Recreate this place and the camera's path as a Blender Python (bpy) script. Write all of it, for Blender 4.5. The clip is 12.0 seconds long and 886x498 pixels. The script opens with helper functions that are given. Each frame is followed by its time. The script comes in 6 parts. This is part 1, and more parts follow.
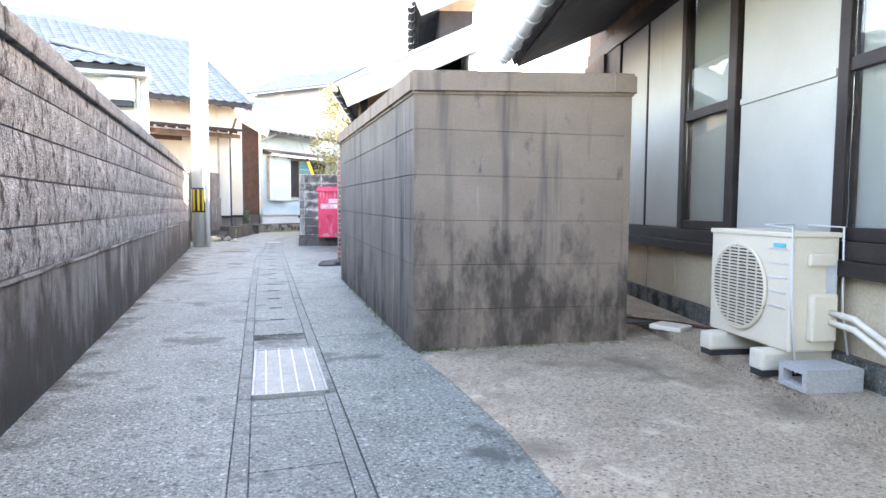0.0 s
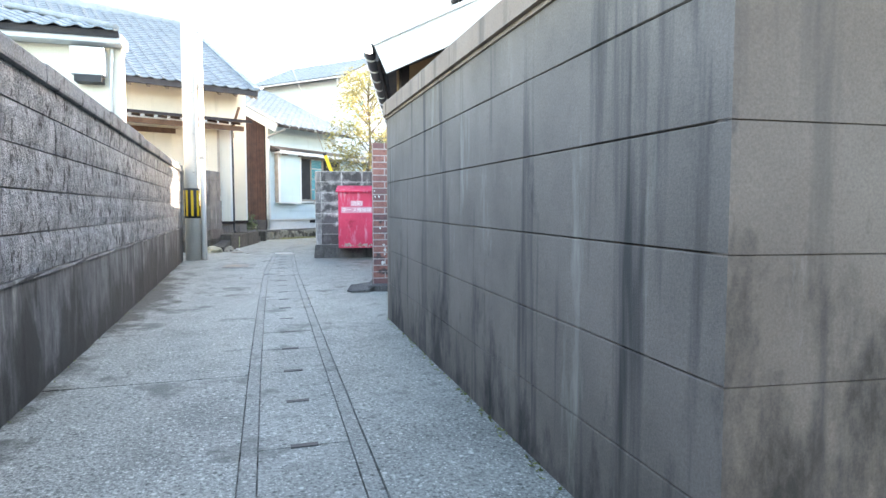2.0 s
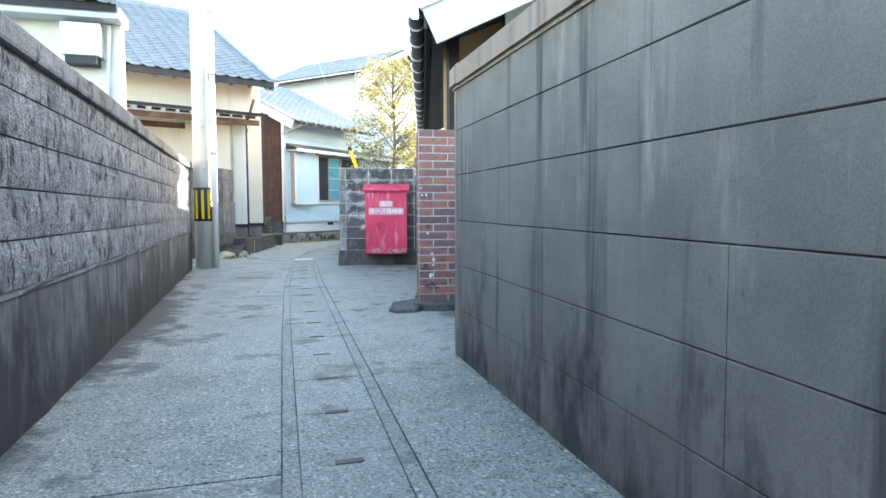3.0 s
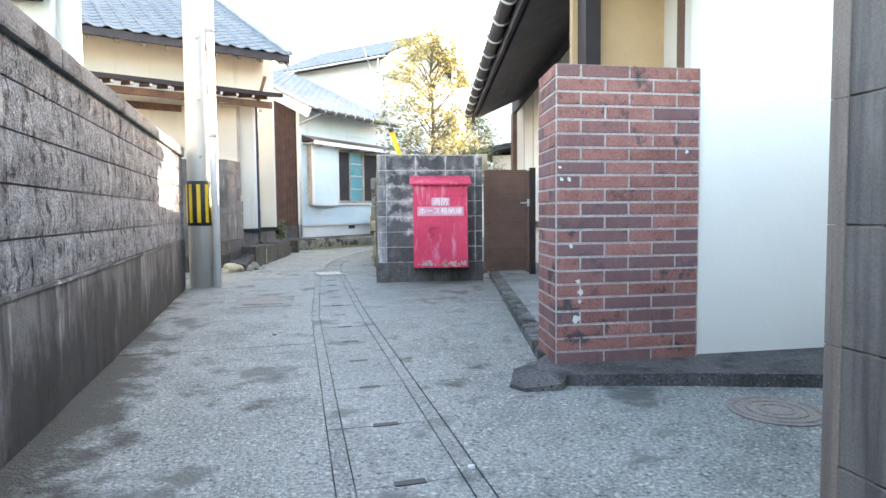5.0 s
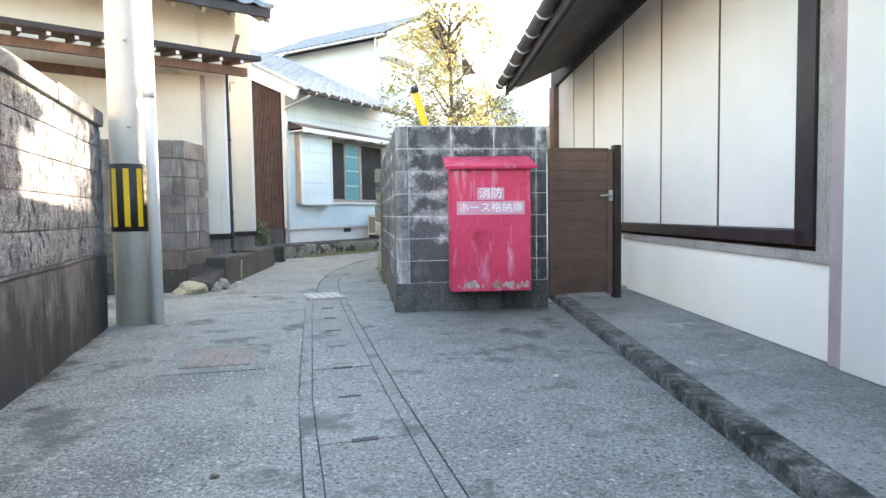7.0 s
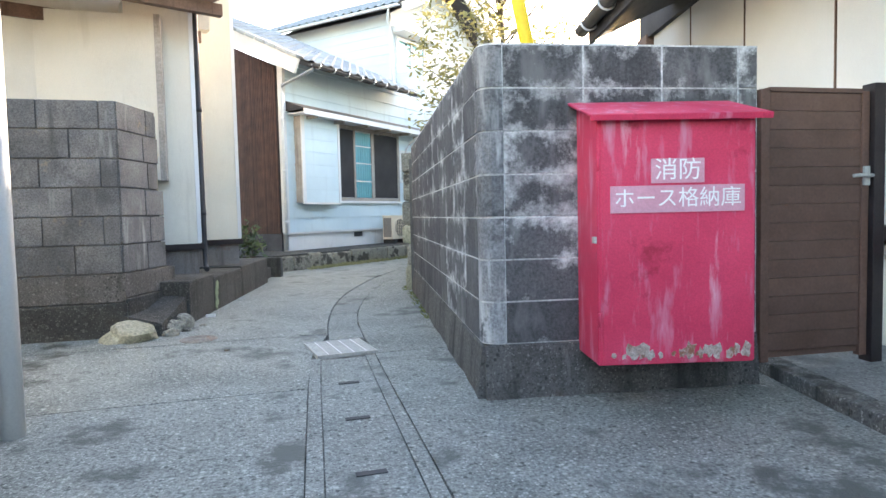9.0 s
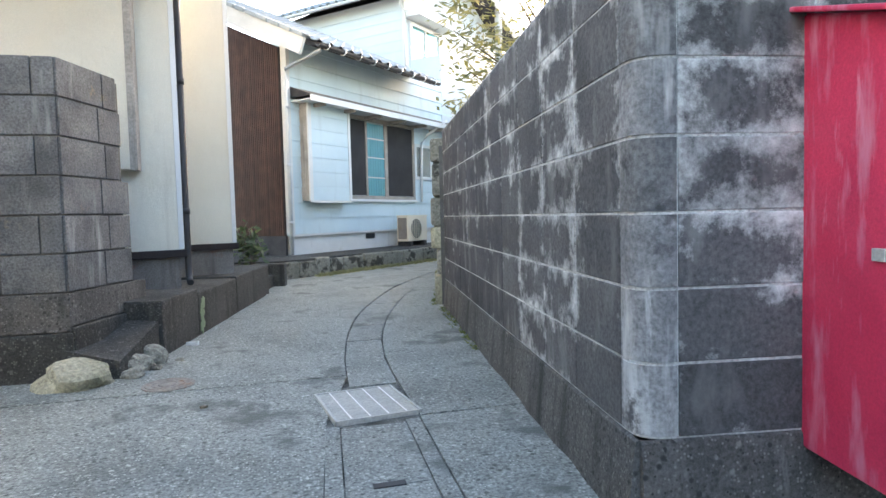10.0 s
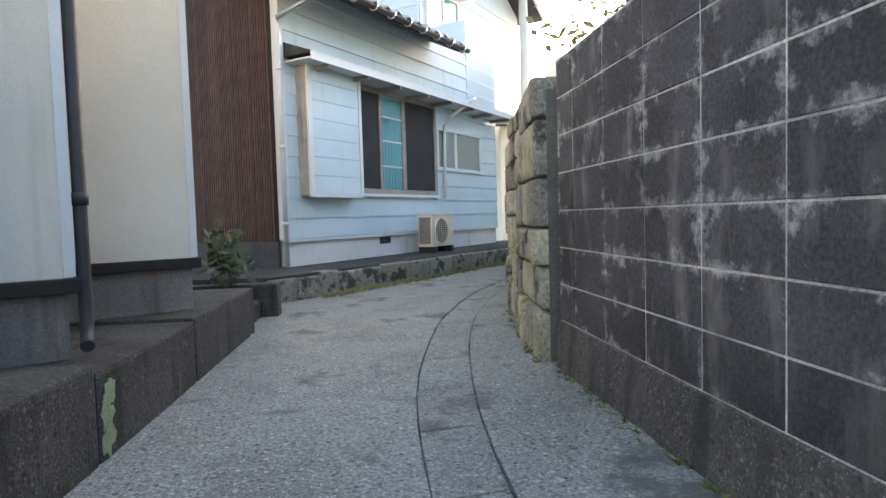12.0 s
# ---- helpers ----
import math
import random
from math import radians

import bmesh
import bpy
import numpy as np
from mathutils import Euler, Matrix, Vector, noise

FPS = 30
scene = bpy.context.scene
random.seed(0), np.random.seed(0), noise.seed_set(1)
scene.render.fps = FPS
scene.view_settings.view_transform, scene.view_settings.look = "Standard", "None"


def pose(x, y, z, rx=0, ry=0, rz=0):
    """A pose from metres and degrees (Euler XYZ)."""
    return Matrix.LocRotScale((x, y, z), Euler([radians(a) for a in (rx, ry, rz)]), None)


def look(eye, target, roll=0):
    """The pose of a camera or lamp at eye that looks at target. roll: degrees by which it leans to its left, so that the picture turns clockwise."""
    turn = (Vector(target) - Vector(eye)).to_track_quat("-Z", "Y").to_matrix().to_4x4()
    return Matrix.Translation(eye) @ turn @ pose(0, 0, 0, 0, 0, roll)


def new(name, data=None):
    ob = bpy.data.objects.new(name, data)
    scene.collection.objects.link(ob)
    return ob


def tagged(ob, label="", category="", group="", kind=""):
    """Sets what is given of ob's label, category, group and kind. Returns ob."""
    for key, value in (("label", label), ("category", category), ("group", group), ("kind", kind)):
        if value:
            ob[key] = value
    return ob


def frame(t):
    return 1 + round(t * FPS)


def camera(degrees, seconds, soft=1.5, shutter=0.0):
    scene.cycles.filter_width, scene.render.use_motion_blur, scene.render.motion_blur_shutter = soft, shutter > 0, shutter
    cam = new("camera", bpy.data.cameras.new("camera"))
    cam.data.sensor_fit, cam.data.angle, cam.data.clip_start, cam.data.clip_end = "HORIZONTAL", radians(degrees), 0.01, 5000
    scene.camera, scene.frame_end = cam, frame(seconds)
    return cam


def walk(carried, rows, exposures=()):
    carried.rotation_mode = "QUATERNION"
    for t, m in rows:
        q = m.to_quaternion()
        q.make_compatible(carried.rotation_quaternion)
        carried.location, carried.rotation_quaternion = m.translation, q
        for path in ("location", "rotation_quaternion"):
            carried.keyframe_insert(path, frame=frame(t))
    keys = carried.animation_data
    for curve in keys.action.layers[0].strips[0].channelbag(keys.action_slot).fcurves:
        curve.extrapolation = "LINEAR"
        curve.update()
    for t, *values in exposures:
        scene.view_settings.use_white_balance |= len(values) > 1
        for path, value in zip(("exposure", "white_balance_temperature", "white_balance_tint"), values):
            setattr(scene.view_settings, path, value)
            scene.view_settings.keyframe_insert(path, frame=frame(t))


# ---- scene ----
cam = camera(72.0, 12.0)
METRES, EYE, TILT, LEAN, TURN = 16.14, 0.935, 0.0, 0.0, -17.8
ROWS = [
    (0.0, 0.0, 0.0, 0.0, 0.02, -3.91, -0.32),
    (0.5, -0.0077, 0.0442, 0.0006, -0.55, -3.67, -0.08),
    (1.0, -0.0165, 0.0804, 0.0005, -0.23, -3.81, -0.04),
    (1.5, -0.0307, 0.1221, -0.0004, -0.84, -3.53, 0.11),
    (2.0, -0.0486, 0.1616, 0.0011, 0.64, -3.72, 0.05),
    (2.5, -0.0625, 0.2013, -0.0009, 0.49, -3.42, 0.24),
    (3.0, -0.0798, 0.242, 0.0012, 1.7, -3.63, 0.25),
    (5.0, -0.1348, 0.3986, -0.0006, 2.62, -3.41, 0.55),
    (5.5, -0.1436, 0.4347, -0.0041, 1.91, -3.09, 0.77),
    (6.0, -0.1566, 0.4773, -0.0016, 2.11, -3.33, 0.77),
    (6.5, -0.1634, 0.5135, -0.0055, 1.6, -3.03, 0.93),
    (7.0, -0.1751, 0.5559, -0.0025, 1.69, -3.27, 0.86),
    (9.0, -0.2168, 0.7187, -0.0024, 1.92, -3.21, 1.31),
    (9.5, -0.2255, 0.7517, -0.0067, 1.79, -2.91, 1.39),
    (10.0, -0.2391, 0.7979, -0.0031, 2.4, -3.15, 1.44),
    (10.5, -0.2498, 0.8304, -0.0075, 2.12, -2.83, 1.51),
    (11.0, -0.2648, 0.8748, -0.0032, 2.08, -3.08, 1.5),
    (11.5, -0.2751, 0.9042, -0.0078, 1.64, -2.8, 1.54),
    (12.0, -0.2883, 0.9529, -0.0045, 1.49, -3.05, 1.66),
]
walk(cam, [(t, pose(0, 0, EYE, TILT, LEAN, TURN) @ pose(METRES * x, METRES * y, METRES * z, 90 + pitch, roll, yaw)) for t, x, y, z, yaw, pitch, roll in ROWS],
     exposures=[(0.0, 4.45, 7400, 24), (1.0, 4.35, 7500, 24), (2.0, 4.18, 7150, 16), (2.5, 4.08, 6850, 12), (3.2, 4.02, 6800, 11), (5.0, 4.1, 7300, 18), (5.5, 4.08, 7350, 19), (7.0, 3.95, 7200, 17), (9.0, 3.85, 7000, 16), (9.5, 3.78, 6950, 15), (10.5, 3.58, 6850, 17), (12.0, 3.3, 6850, 18)])

# ---- light ----
SUN_AZ, SUN_EL = 46.0, 11.0          # degrees east of the +y axis, above the horizon
sun_dir = Vector((math.sin(radians(SUN_AZ)) * math.cos(radians(SUN_EL)), math.cos(radians(SUN_AZ)) * math.cos(radians(SUN_EL)), math.sin(radians(SUN_EL))))
world = bpy.data.worlds.new("world")
scene.world = world
world.use_nodes = True
wn = world.node_tree.nodes
sky = wn.new("ShaderNodeTexSky")
sky.sky_type, sky.sun_disc = "NISHITA", False
sky.sun_elevation, sky.sun_rotation = radians(SUN_EL), radians(SUN_AZ)
sky.dust_density, sky.air_density = 2.0, 1.0
wn["Background"].inputs["Strength"].default_value = 0.13
world.node_tree.links.new(sky.outputs[0], wn["Background"].inputs["Color"])
sun = new("sun", bpy.data.lights.new("sun", "SUN"))
sun.data.energy, sun.data.angle, sun.data.color = 3.2, radians(0.6), (1.0, 0.88, 0.72)
sun.matrix_world = look(sun_dir * 60, (0, 0, 0))


# ---- materials ----
def mat(name, c1, c2, scale=3.0, fine=90.0, speck=0.25, rough=0.85, bump=0.4, depth=0.004, streak=None, streak_at=0.55,
        stains=None, stains_at=0.6, stains_scale=1.3, vary=0.0, metal=0.0, spec=0.3, stretch=(5.0, 5.0, 0.5), alt=None, alt_at=0.65, pebble=None, pale=None, pale_at=0.56, stains_stretch=(1.0, 1.0, 1.0), low_dark=None, low_dark_high=1.0, low_dark_at=0.62, relief=None, lime=None, lime_at=0.62, moss_bed=None):
    """A weathered surface: broad tone, fine grain, upright streaks, stains with their own shape, and a tone of its own for each piece."""
    m = bpy.data.materials.new(name)
    m.use_nodes = True
    nt = m.node_tree
    n, link = nt.nodes, nt.links.new
    b = n["Principled BSDF"]
    b.inputs["Roughness"].default_value, b.inputs["Metallic"].default_value = rough, metal
    b.inputs["Specular IOR Level"].default_value = spec
    geo = n.new("ShaderNodeNewGeometry")

    def noise_at(size, vector=None, detail=5.0, roughness=0.6):
        t = n.new("ShaderNodeTexNoise")
        t.inputs["Scale"].default_value, t.inputs["Detail"].default_value, t.inputs["Roughness"].default_value = size, detail, roughness
        link(vector or geo.outputs["Position"], t.inputs["Vector"])
        return t.outputs["Fac"]

    def ramp(fac, lo, hi, a=(0, 0, 0, 1), c=(1, 1, 1, 1)):
        r = n.new("ShaderNodeValToRGB")
        r.color_ramp.elements[0].position, r.color_ramp.elements[1].position = lo, hi
        r.color_ramp.elements[0].color, r.color_ramp.elements[1].color = a, c
        link(fac, r.inputs["Fac"])
        return r.outputs["Color"]

    def mix(fac, a, c, kind="MIX"):
        x = n.new("ShaderNodeMix")
        x.data_type, x.blend_type = "RGBA", kind
        for value, slot in ((fac, 0), (a, 6), (c, 7)):
            if isinstance(value, (int, float)):
                x.inputs[slot].default_value = value
            elif isinstance(value, tuple):
                x.inputs[slot].default_value = (*value[:3], 1)
            else:
                link(value, x.inputs[slot])
        return x.outputs[2]

    col = ramp(noise_at(scale), 0.3, 0.7, (*c1, 1), (*c2, 1))
    grain = noise_at(fine, None, 3.0, 0.7)
    if speck:
        col = mix(1.0, col, ramp(grain, 0.3, 0.7, (1 - speck,) * 3 + (1,), (1 + speck,) * 3 + (1,)), "MULTIPLY")
    if pebble:
        for size, low in ((pebble[0], 0.62), (pebble[0] * 0.45, 0.80)):
            vo = n.new("ShaderNodeTexVoronoi")
            vo.inputs["Scale"].default_value = size
            link(geo.outputs["Position"], vo.inputs["Vector"])
            sep = n.new("ShaderNodeSeparateColor")
            link(vo.outputs["Color"], sep.inputs[0])
            core = ramp(vo.outputs["Distance"], 0.25, 0.5, (1, 1, 1, 1), (0, 0, 0, 1))
            col = mix(mix(1.0, ramp(sep.outputs[0], low, low + 0.25), core, "MULTIPLY"), col, pebble[1])
            col = mix(mix(1.0, ramp(sep.outputs[1], 0.72, 0.95), core, "MULTIPLY"), col, pebble[2])
    if pale:
        pv = n.new("ShaderNodeVectorMath")
        pv.operation = "MULTIPLY"
        pv.inputs[1].default_value = (7.0, 7.0, 1.1)
        link(geo.outputs["Position"], pv.inputs[0])
        col = mix(ramp(noise_at(1.0, pv.outputs[0], 6.0, 0.65), pale_at, pale_at + 0.12), col, pale)
    if streak:
        sc = n.new("ShaderNodeVectorMath")
        sc.operation = "MULTIPLY"
        sc.inputs[1].default_value = stretch
        link(geo.outputs["Position"], sc.inputs[0])
        col = mix(ramp(noise_at(1.0, sc.outputs[0], 4.0), streak_at, streak_at + 0.16), col, streak)
    if stains:
        sv = n.new("ShaderNodeVectorMath")
        sv.operation = "MULTIPLY"
        sv.inputs[1].default_value = stains_stretch
        link(geo.outputs["Position"], sv.inputs[0])
        edge = noise_at(stains_scale, sv.outputs[0], 8.0, 0.7)
        col = mix(ramp(edge, stains_at, stains_at + 0.08), col, stains)
    def sums(kind, a, c):
        q = n.new("ShaderNodeMath")
        q.operation = kind
        for value, slot in ((a, 0), (c, 1)):
            if isinstance(value, float):
                q.inputs[slot].default_value = value
            else:
                link(value, q.inputs[slot])
        return q.outputs[0]

    def slide(value, hi, a, c):
        q = n.new("ShaderNodeMapRange")
        for slot, x in (("From Max", hi), ("To Min", a), ("To Max", c)):
            q.inputs[slot].default_value = x
        link(value, q.inputs["Value"])
        return q.outputs[0]

    if moss_bed:
        # a black mossy patch in the damp hollow beside the long wall: its middle, half length and width along the lane
        mid, half, wide, tint = moss_bed
        at = n.new("ShaderNodeSeparateXYZ")
        link(geo.outputs["Position"], at.inputs[0])
        off = sums("ABSOLUTE", sums("ADD", sums("ADD", at.outputs[0], sums("MULTIPLY", at.outputs[1], 0.0225)), 0.88), 0.0)
        near_mid = sums("ABSOLUTE", sums("SUBTRACT", at.outputs[1], mid), 0.0)
        total = sums("ADD", sums("ADD", noise_at(3.2, None, 9.0, 0.7), slide(off, wide, 0.12, -0.18)), slide(near_mid, half, 0.10, -0.12))
        col = mix(ramp(total, 0.44, 0.57), col, mix(0.93, col, tint))
    if lime:
        # salts that bloom out of the joints, in patches, on a block of this length and height
        tc, bl = n.new("ShaderNodeTexCoord"), n.new("ShaderNodeSeparateXYZ")
        link(tc.outputs["Object"], bl.inputs[0])

        rim = sums("MINIMUM", sums("MINIMUM", bl.outputs[0], sums("SUBTRACT", lime[0], bl.outputs[0])), sums("MINIMUM", bl.outputs[2], sums("SUBTRACT", lime[1], bl.outputs[2])))
        close = slide(rim, 0.075, 0.15, -0.05)
        patch = sums("MULTIPLY", sums("SUBTRACT", noise_at(1.7, None, 3.0), 0.5), 0.9)
        bloom = sums("ADD", sums("ADD", noise_at(13.0, None, 9.0, 0.75), close), patch)
        col = mix(ramp(bloom, lime_at, lime_at + 0.3), col, lime[2])
    if low_dark:
        # ragged mould tongues; a height ramp adds darkening toward the ground
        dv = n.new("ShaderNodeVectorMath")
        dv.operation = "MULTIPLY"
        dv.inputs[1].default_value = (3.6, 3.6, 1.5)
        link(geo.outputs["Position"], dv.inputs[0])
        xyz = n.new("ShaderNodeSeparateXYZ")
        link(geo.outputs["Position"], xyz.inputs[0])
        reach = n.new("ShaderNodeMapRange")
        reach.inputs["From Max"].default_value = low_dark_high
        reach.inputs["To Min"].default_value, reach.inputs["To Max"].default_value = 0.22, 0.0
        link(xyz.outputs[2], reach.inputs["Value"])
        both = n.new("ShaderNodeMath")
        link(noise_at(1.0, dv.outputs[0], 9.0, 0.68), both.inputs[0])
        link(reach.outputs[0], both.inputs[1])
        col = mix(ramp(both.outputs[0], low_dark_at, low_dark_at + 0.16), col, mix(0.8, col, low_dark))
    info = n.new("ShaderNodeObjectInfo")
    if alt:
        col = mix(ramp(info.outputs["Random"], alt_at, alt_at + 0.12), col, mix(0.75, col, alt))
    if vary:
        mr = n.new("ShaderNodeMapRange")
        mr.inputs["To Min"].default_value, mr.inputs["To Max"].default_value = 1 - vary, 1 + vary
        link(info.outputs["Random"], mr.inputs["Value"])
        hv = n.new("ShaderNodeHueSaturation")
        link(mr.outputs[0], hv.inputs["Value"])
        link(col, hv.inputs["Color"])
        col = hv.outputs[0]
    link(col, b.inputs["Base Color"])
    if bump:
        bp = n.new("ShaderNodeBump")
        bp.inputs["Strength"].default_value, bp.inputs["Distance"].default_value = bump, depth
        height = grain
        if relief:
            add = n.new("ShaderNodeMath")
            add.operation = "MULTIPLY_ADD"
            add.inputs[1].default_value = relief[1]
            link(noise_at(relief[0], None, 6.0, 0.65), add.inputs[0])
            link(grain, add.inputs[2])
            height = add.outputs[0]
        link(height, bp.inputs["Height"])
        link(bp.outputs[0], b.inputs["Normal"])
    return m


M = {
    "road": mat("road concrete", (0.125, 0.138, 0.126), (0.29, 0.306, 0.28), 1.5, 60, 0.7, 0.62, 1.0, 0.012, spec=0.5, stains=(0.088, 0.097, 0.088), stains_at=0.54, stains_scale=1.5, pebble=(92.0, (0.47, 0.485, 0.45), (0.05, 0.055, 0.05)), relief=(9.0, 0.8), moss_bed=(10.2, 3.0, 0.42, (0.026, 0.026, 0.018))),
    "lid": mat("drain lid concrete", (0.14, 0.153, 0.141), (0.25, 0.264, 0.244), 1.8, 70, 0.55, 0.66, 0.9, 0.008, spec=0.45, vary=0.10, pebble=(95.0, (0.42, 0.435, 0.40), (0.05, 0.055, 0.05)), stains=(0.09, 0.098, 0.09), stains_at=0.54, stains_scale=1.8),
    "kerb": mat("old kerb concrete", (0.085, 0.086, 0.082), (0.18, 0.18, 0.17), 2.5, 80, 0.4, 0.92, 0.9, 0.010, streak=(0.05, 0.052, 0.046), streak_at=0.50, stains=(0.035, 0.038, 0.031), stains_at=0.52, stains_scale=2.4, pebble=(80.0, (0.32, 0.32, 0.30), (0.05, 0.05, 0.046)), relief=(12.0, 1.2)),
    "soil": mat("ground soil", (0.10, 0.10, 0.09), (0.16, 0.15, 0.13), 0.6, 30, 0.4, 0.95, 0.8, 0.01),
    "yard": mat("yard concrete", (0.33, 0.265, 0.20), (0.47, 0.385, 0.295), 1.6, 70, 0.4, 0.8, 0.8, 0.007, stains=(0.56, 0.475, 0.37), stains_at=0.58, stains_scale=2.6, pebble=(120.0, (0.54, 0.46, 0.37), (0.14, 0.11, 0.085)), streak=(0.20, 0.165, 0.128), streak_at=0.53, stretch=(1.5, 1.5, 1.0), relief=(8.0, 0.8)),
    "rough_block": mat("split-face block", (0.11, 0.118, 0.126), (0.27, 0.282, 0.29), 6.0, 75, 0.65, 0.9, 1.0, 0.018, streak=(0.06, 0.064, 0.068), streak_at=0.54, stretch=(22.0, 22.0, 5.0), stains=(0.02, 0.021, 0.022), stains_at=0.53, stains_scale=15.0, stains_stretch=(1.0, 1.0, 0.6), pale=(0.36, 0.37, 0.37), pale_at=0.60, vary=0.06, relief=(24.0, 1.4)),
    "wall_foot": mat("wall footing", (0.055, 0.059, 0.063), (0.12, 0.127, 0.132), 1.5, 90, 0.3, 0.85, 0.6, 0.005, streak=(0.035, 0.037, 0.038), streak_at=0.53, stretch=(12.0, 12.0, 1.0), pale=(0.27, 0.28, 0.28), pale_at=0.58, stains=(0.02, 0.021, 0.021), stains_at=0.60, stains_scale=1.8, stains_stretch=(2.6, 2.6, 1.2), low_dark=(0.008, 0.009, 0.009), low_dark_high=0.6, low_dark_at=0.475, relief=(10.0, 0.8)),
    "cap": mat("coping concrete", (0.085, 0.092, 0.098), (0.17, 0.18, 0.186), 2.2, 70, 0.45, 0.92, 0.8, 0.006, stains=(0.03, 0.031, 0.032), stains_at=0.54, stains_scale=4.5, relief=(20.0, 1.0)),
    "render_wall": mat("cement-rendered block", (0.195, 0.149, 0.119), (0.275, 0.216, 0.175), 1.6, 150, 0.16, 0.85, 0.4, 0.003, streak=(0.105, 0.088, 0.078), streak_at=0.555, stretch=(7.0, 7.0, 0.45), pale=(0.34, 0.29, 0.25), pale_at=0.64, stains=(0.10, 0.086, 0.078), stains_at=0.62, stains_scale=2.4, stains_stretch=(1.6, 1.6, 0.8), low_dark=(0.036, 0.032, 0.028), low_dark_high=1.15, low_dark_at=0.61, vary=0.03, relief=(7.0, 0.9)),
    "dark_block": mat("weathered dark block", (0.040, 0.039, 0.043), (0.078, 0.076, 0.081), 2.6, 70, 0.4, 0.85, 0.6, 0.004, streak=(0.13, 0.127, 0.127), streak_at=0.56, stretch=(7.0, 7.0, 2.2), lime=(0.391, 0.197, (0.50, 0.50, 0.49)), lime_at=0.62, vary=0.22, relief=(14.0, 0.7)),
    "mortar": mat("pale mortar", (0.26, 0.26, 0.255), (0.62, 0.62, 0.61), 3.0, 80, 0.4, 0.95, 0.5, 0.003),
    "dark_mortar": mat("dark mortar", (0.075, 0.075, 0.07), (0.13, 0.13, 0.125), 4.0, 80, 0.3, 0.95, 0.5, 0.003),
    "grey_block": mat("grey concrete block", (0.065, 0.069, 0.073), (0.15, 0.154, 0.157), 3.5, 80, 0.45, 0.9, 0.7, 0.006, streak=(0.035, 0.037, 0.039), streak_at=0.56, stains=(0.17, 0.145, 0.11), stains_at=0.61, stains_scale=5.0, pale=(0.23, 0.24, 0.24), pale_at=0.58, vary=0.2, relief=(16.0, 1.0)),
    "brick": mat("red brick", (0.27, 0.115, 0.095), (0.40, 0.185, 0.152), 9.0, 120, 0.4, 0.88, 0.8, 0.004, stains=(0.085, 0.068, 0.066), stains_at=0.555, stains_scale=6.0, pale=(0.36, 0.25, 0.22), pale_at=0.64, vary=0.25, alt=(0.115, 0.072, 0.075), alt_at=0.50, relief=(30.0, 1.0)),
    "brick_mortar": mat("brick mortar", (0.34, 0.29, 0.27), (0.50, 0.435, 0.405), 6.0, 90, 0.35, 0.95, 0.6, 0.004, stains=(0.13, 0.11, 0.105), stains_at=0.60, stains_scale=3.0),
    "cream": mat("cream plaster", (0.57, 0.535, 0.455), (0.66, 0.625, 0.54), 0.9, 160, 0.08, 0.9, 0.5, 0.004, streak=(0.51, 0.475, 0.40), streak_at=0.58, relief=(14.0, 2.0)),
    "white_wall": mat("white plaster", (0.722, 0.699, 0.622), (0.779, 0.754, 0.672), 0.8, 140, 0.05, 0.85, 0.3, 0.002, streak=(0.646, 0.626, 0.546), streak_at=0.7),
    "plinth": mat("stained concrete plinth", (0.14, 0.125, 0.117), (0.23, 0.21, 0.195), 1.6, 90, 0.3, 0.9, 0.5, 0.004, streak=(0.085, 0.075, 0.068), streak_at=0.54, stains=(0.19, 0.10, 0.08), stains_at=0.55, stains_scale=1.8),
    "white_plinth": mat("painted concrete base", (0.58, 0.58, 0.57), (0.70, 0.70, 0.69), 1.4, 90, 0.12, 0.85, 0.3, 0.003, streak=(0.30, 0.27, 0.25), streak_at=0.60, stretch=(6, 6, 0.8)),
    "siding": mat("pale blue siding", (0.46, 0.565, 0.615), (0.545, 0.655, 0.70), 0.9, 120, 0.05, 0.55, 0.15, 0.002, streak=(0.42, 0.505, 0.545), streak_at=0.58, vary=0.04),
    "pale_siding": mat("pale upper siding", (0.491, 0.548, 0.576), (0.548, 0.604, 0.632), 0.8, 120, 0.05, 0.6, 0.15, 0.002),
    "slat": mat("dark red-brown slat", (0.05, 0.024, 0.019), (0.095, 0.044, 0.033), 5.0, 70, 0.25, 0.6, 0.3, 0.002, vary=0.25, stretch=(30, 30, 0.6), streak=(0.06, 0.028, 0.022), streak_at=0.56),
    "dark_wood": mat("dark brown frame", (0.017, 0.013, 0.014), (0.034, 0.026, 0.026), 6.0, 80, 0.2, 0.45, 0.2, 0.002, streak=(0.055, 0.04, 0.036), streak_at=0.66, stretch=(20, 20, 0.8)),
    "brown_wood": mat("brown timber", (0.115, 0.068, 0.048), (0.19, 0.115, 0.082), 4.0, 60, 0.25, 0.65, 0.3, 0.002, streak=(0.085, 0.05, 0.037), streak_at=0.58, stretch=(24, 24, 0.8), vary=0.12),
    "grey_wood": mat("weathered grey timber", (0.24, 0.215, 0.19), (0.36, 0.33, 0.30), 4.0, 60, 0.25, 0.8, 0.4, 0.003, streak=(0.16, 0.14, 0.12), streak_at=0.58, stretch=(24, 24, 0.8)),
    "panel": mat("off-white wall panel", (0.60, 0.58, 0.54), (0.68, 0.66, 0.62), 0.9, 140, 0.05, 0.6, 0.15, 0.002, streak=(0.56, 0.53, 0.48), streak_at=0.66, vary=0.03),
    "white_trim": mat("white painted trim", (0.574, 0.582, 0.582), (0.64, 0.648, 0.648), 2.0, 90, 0.05, 0.5, 0.15, 0.002),
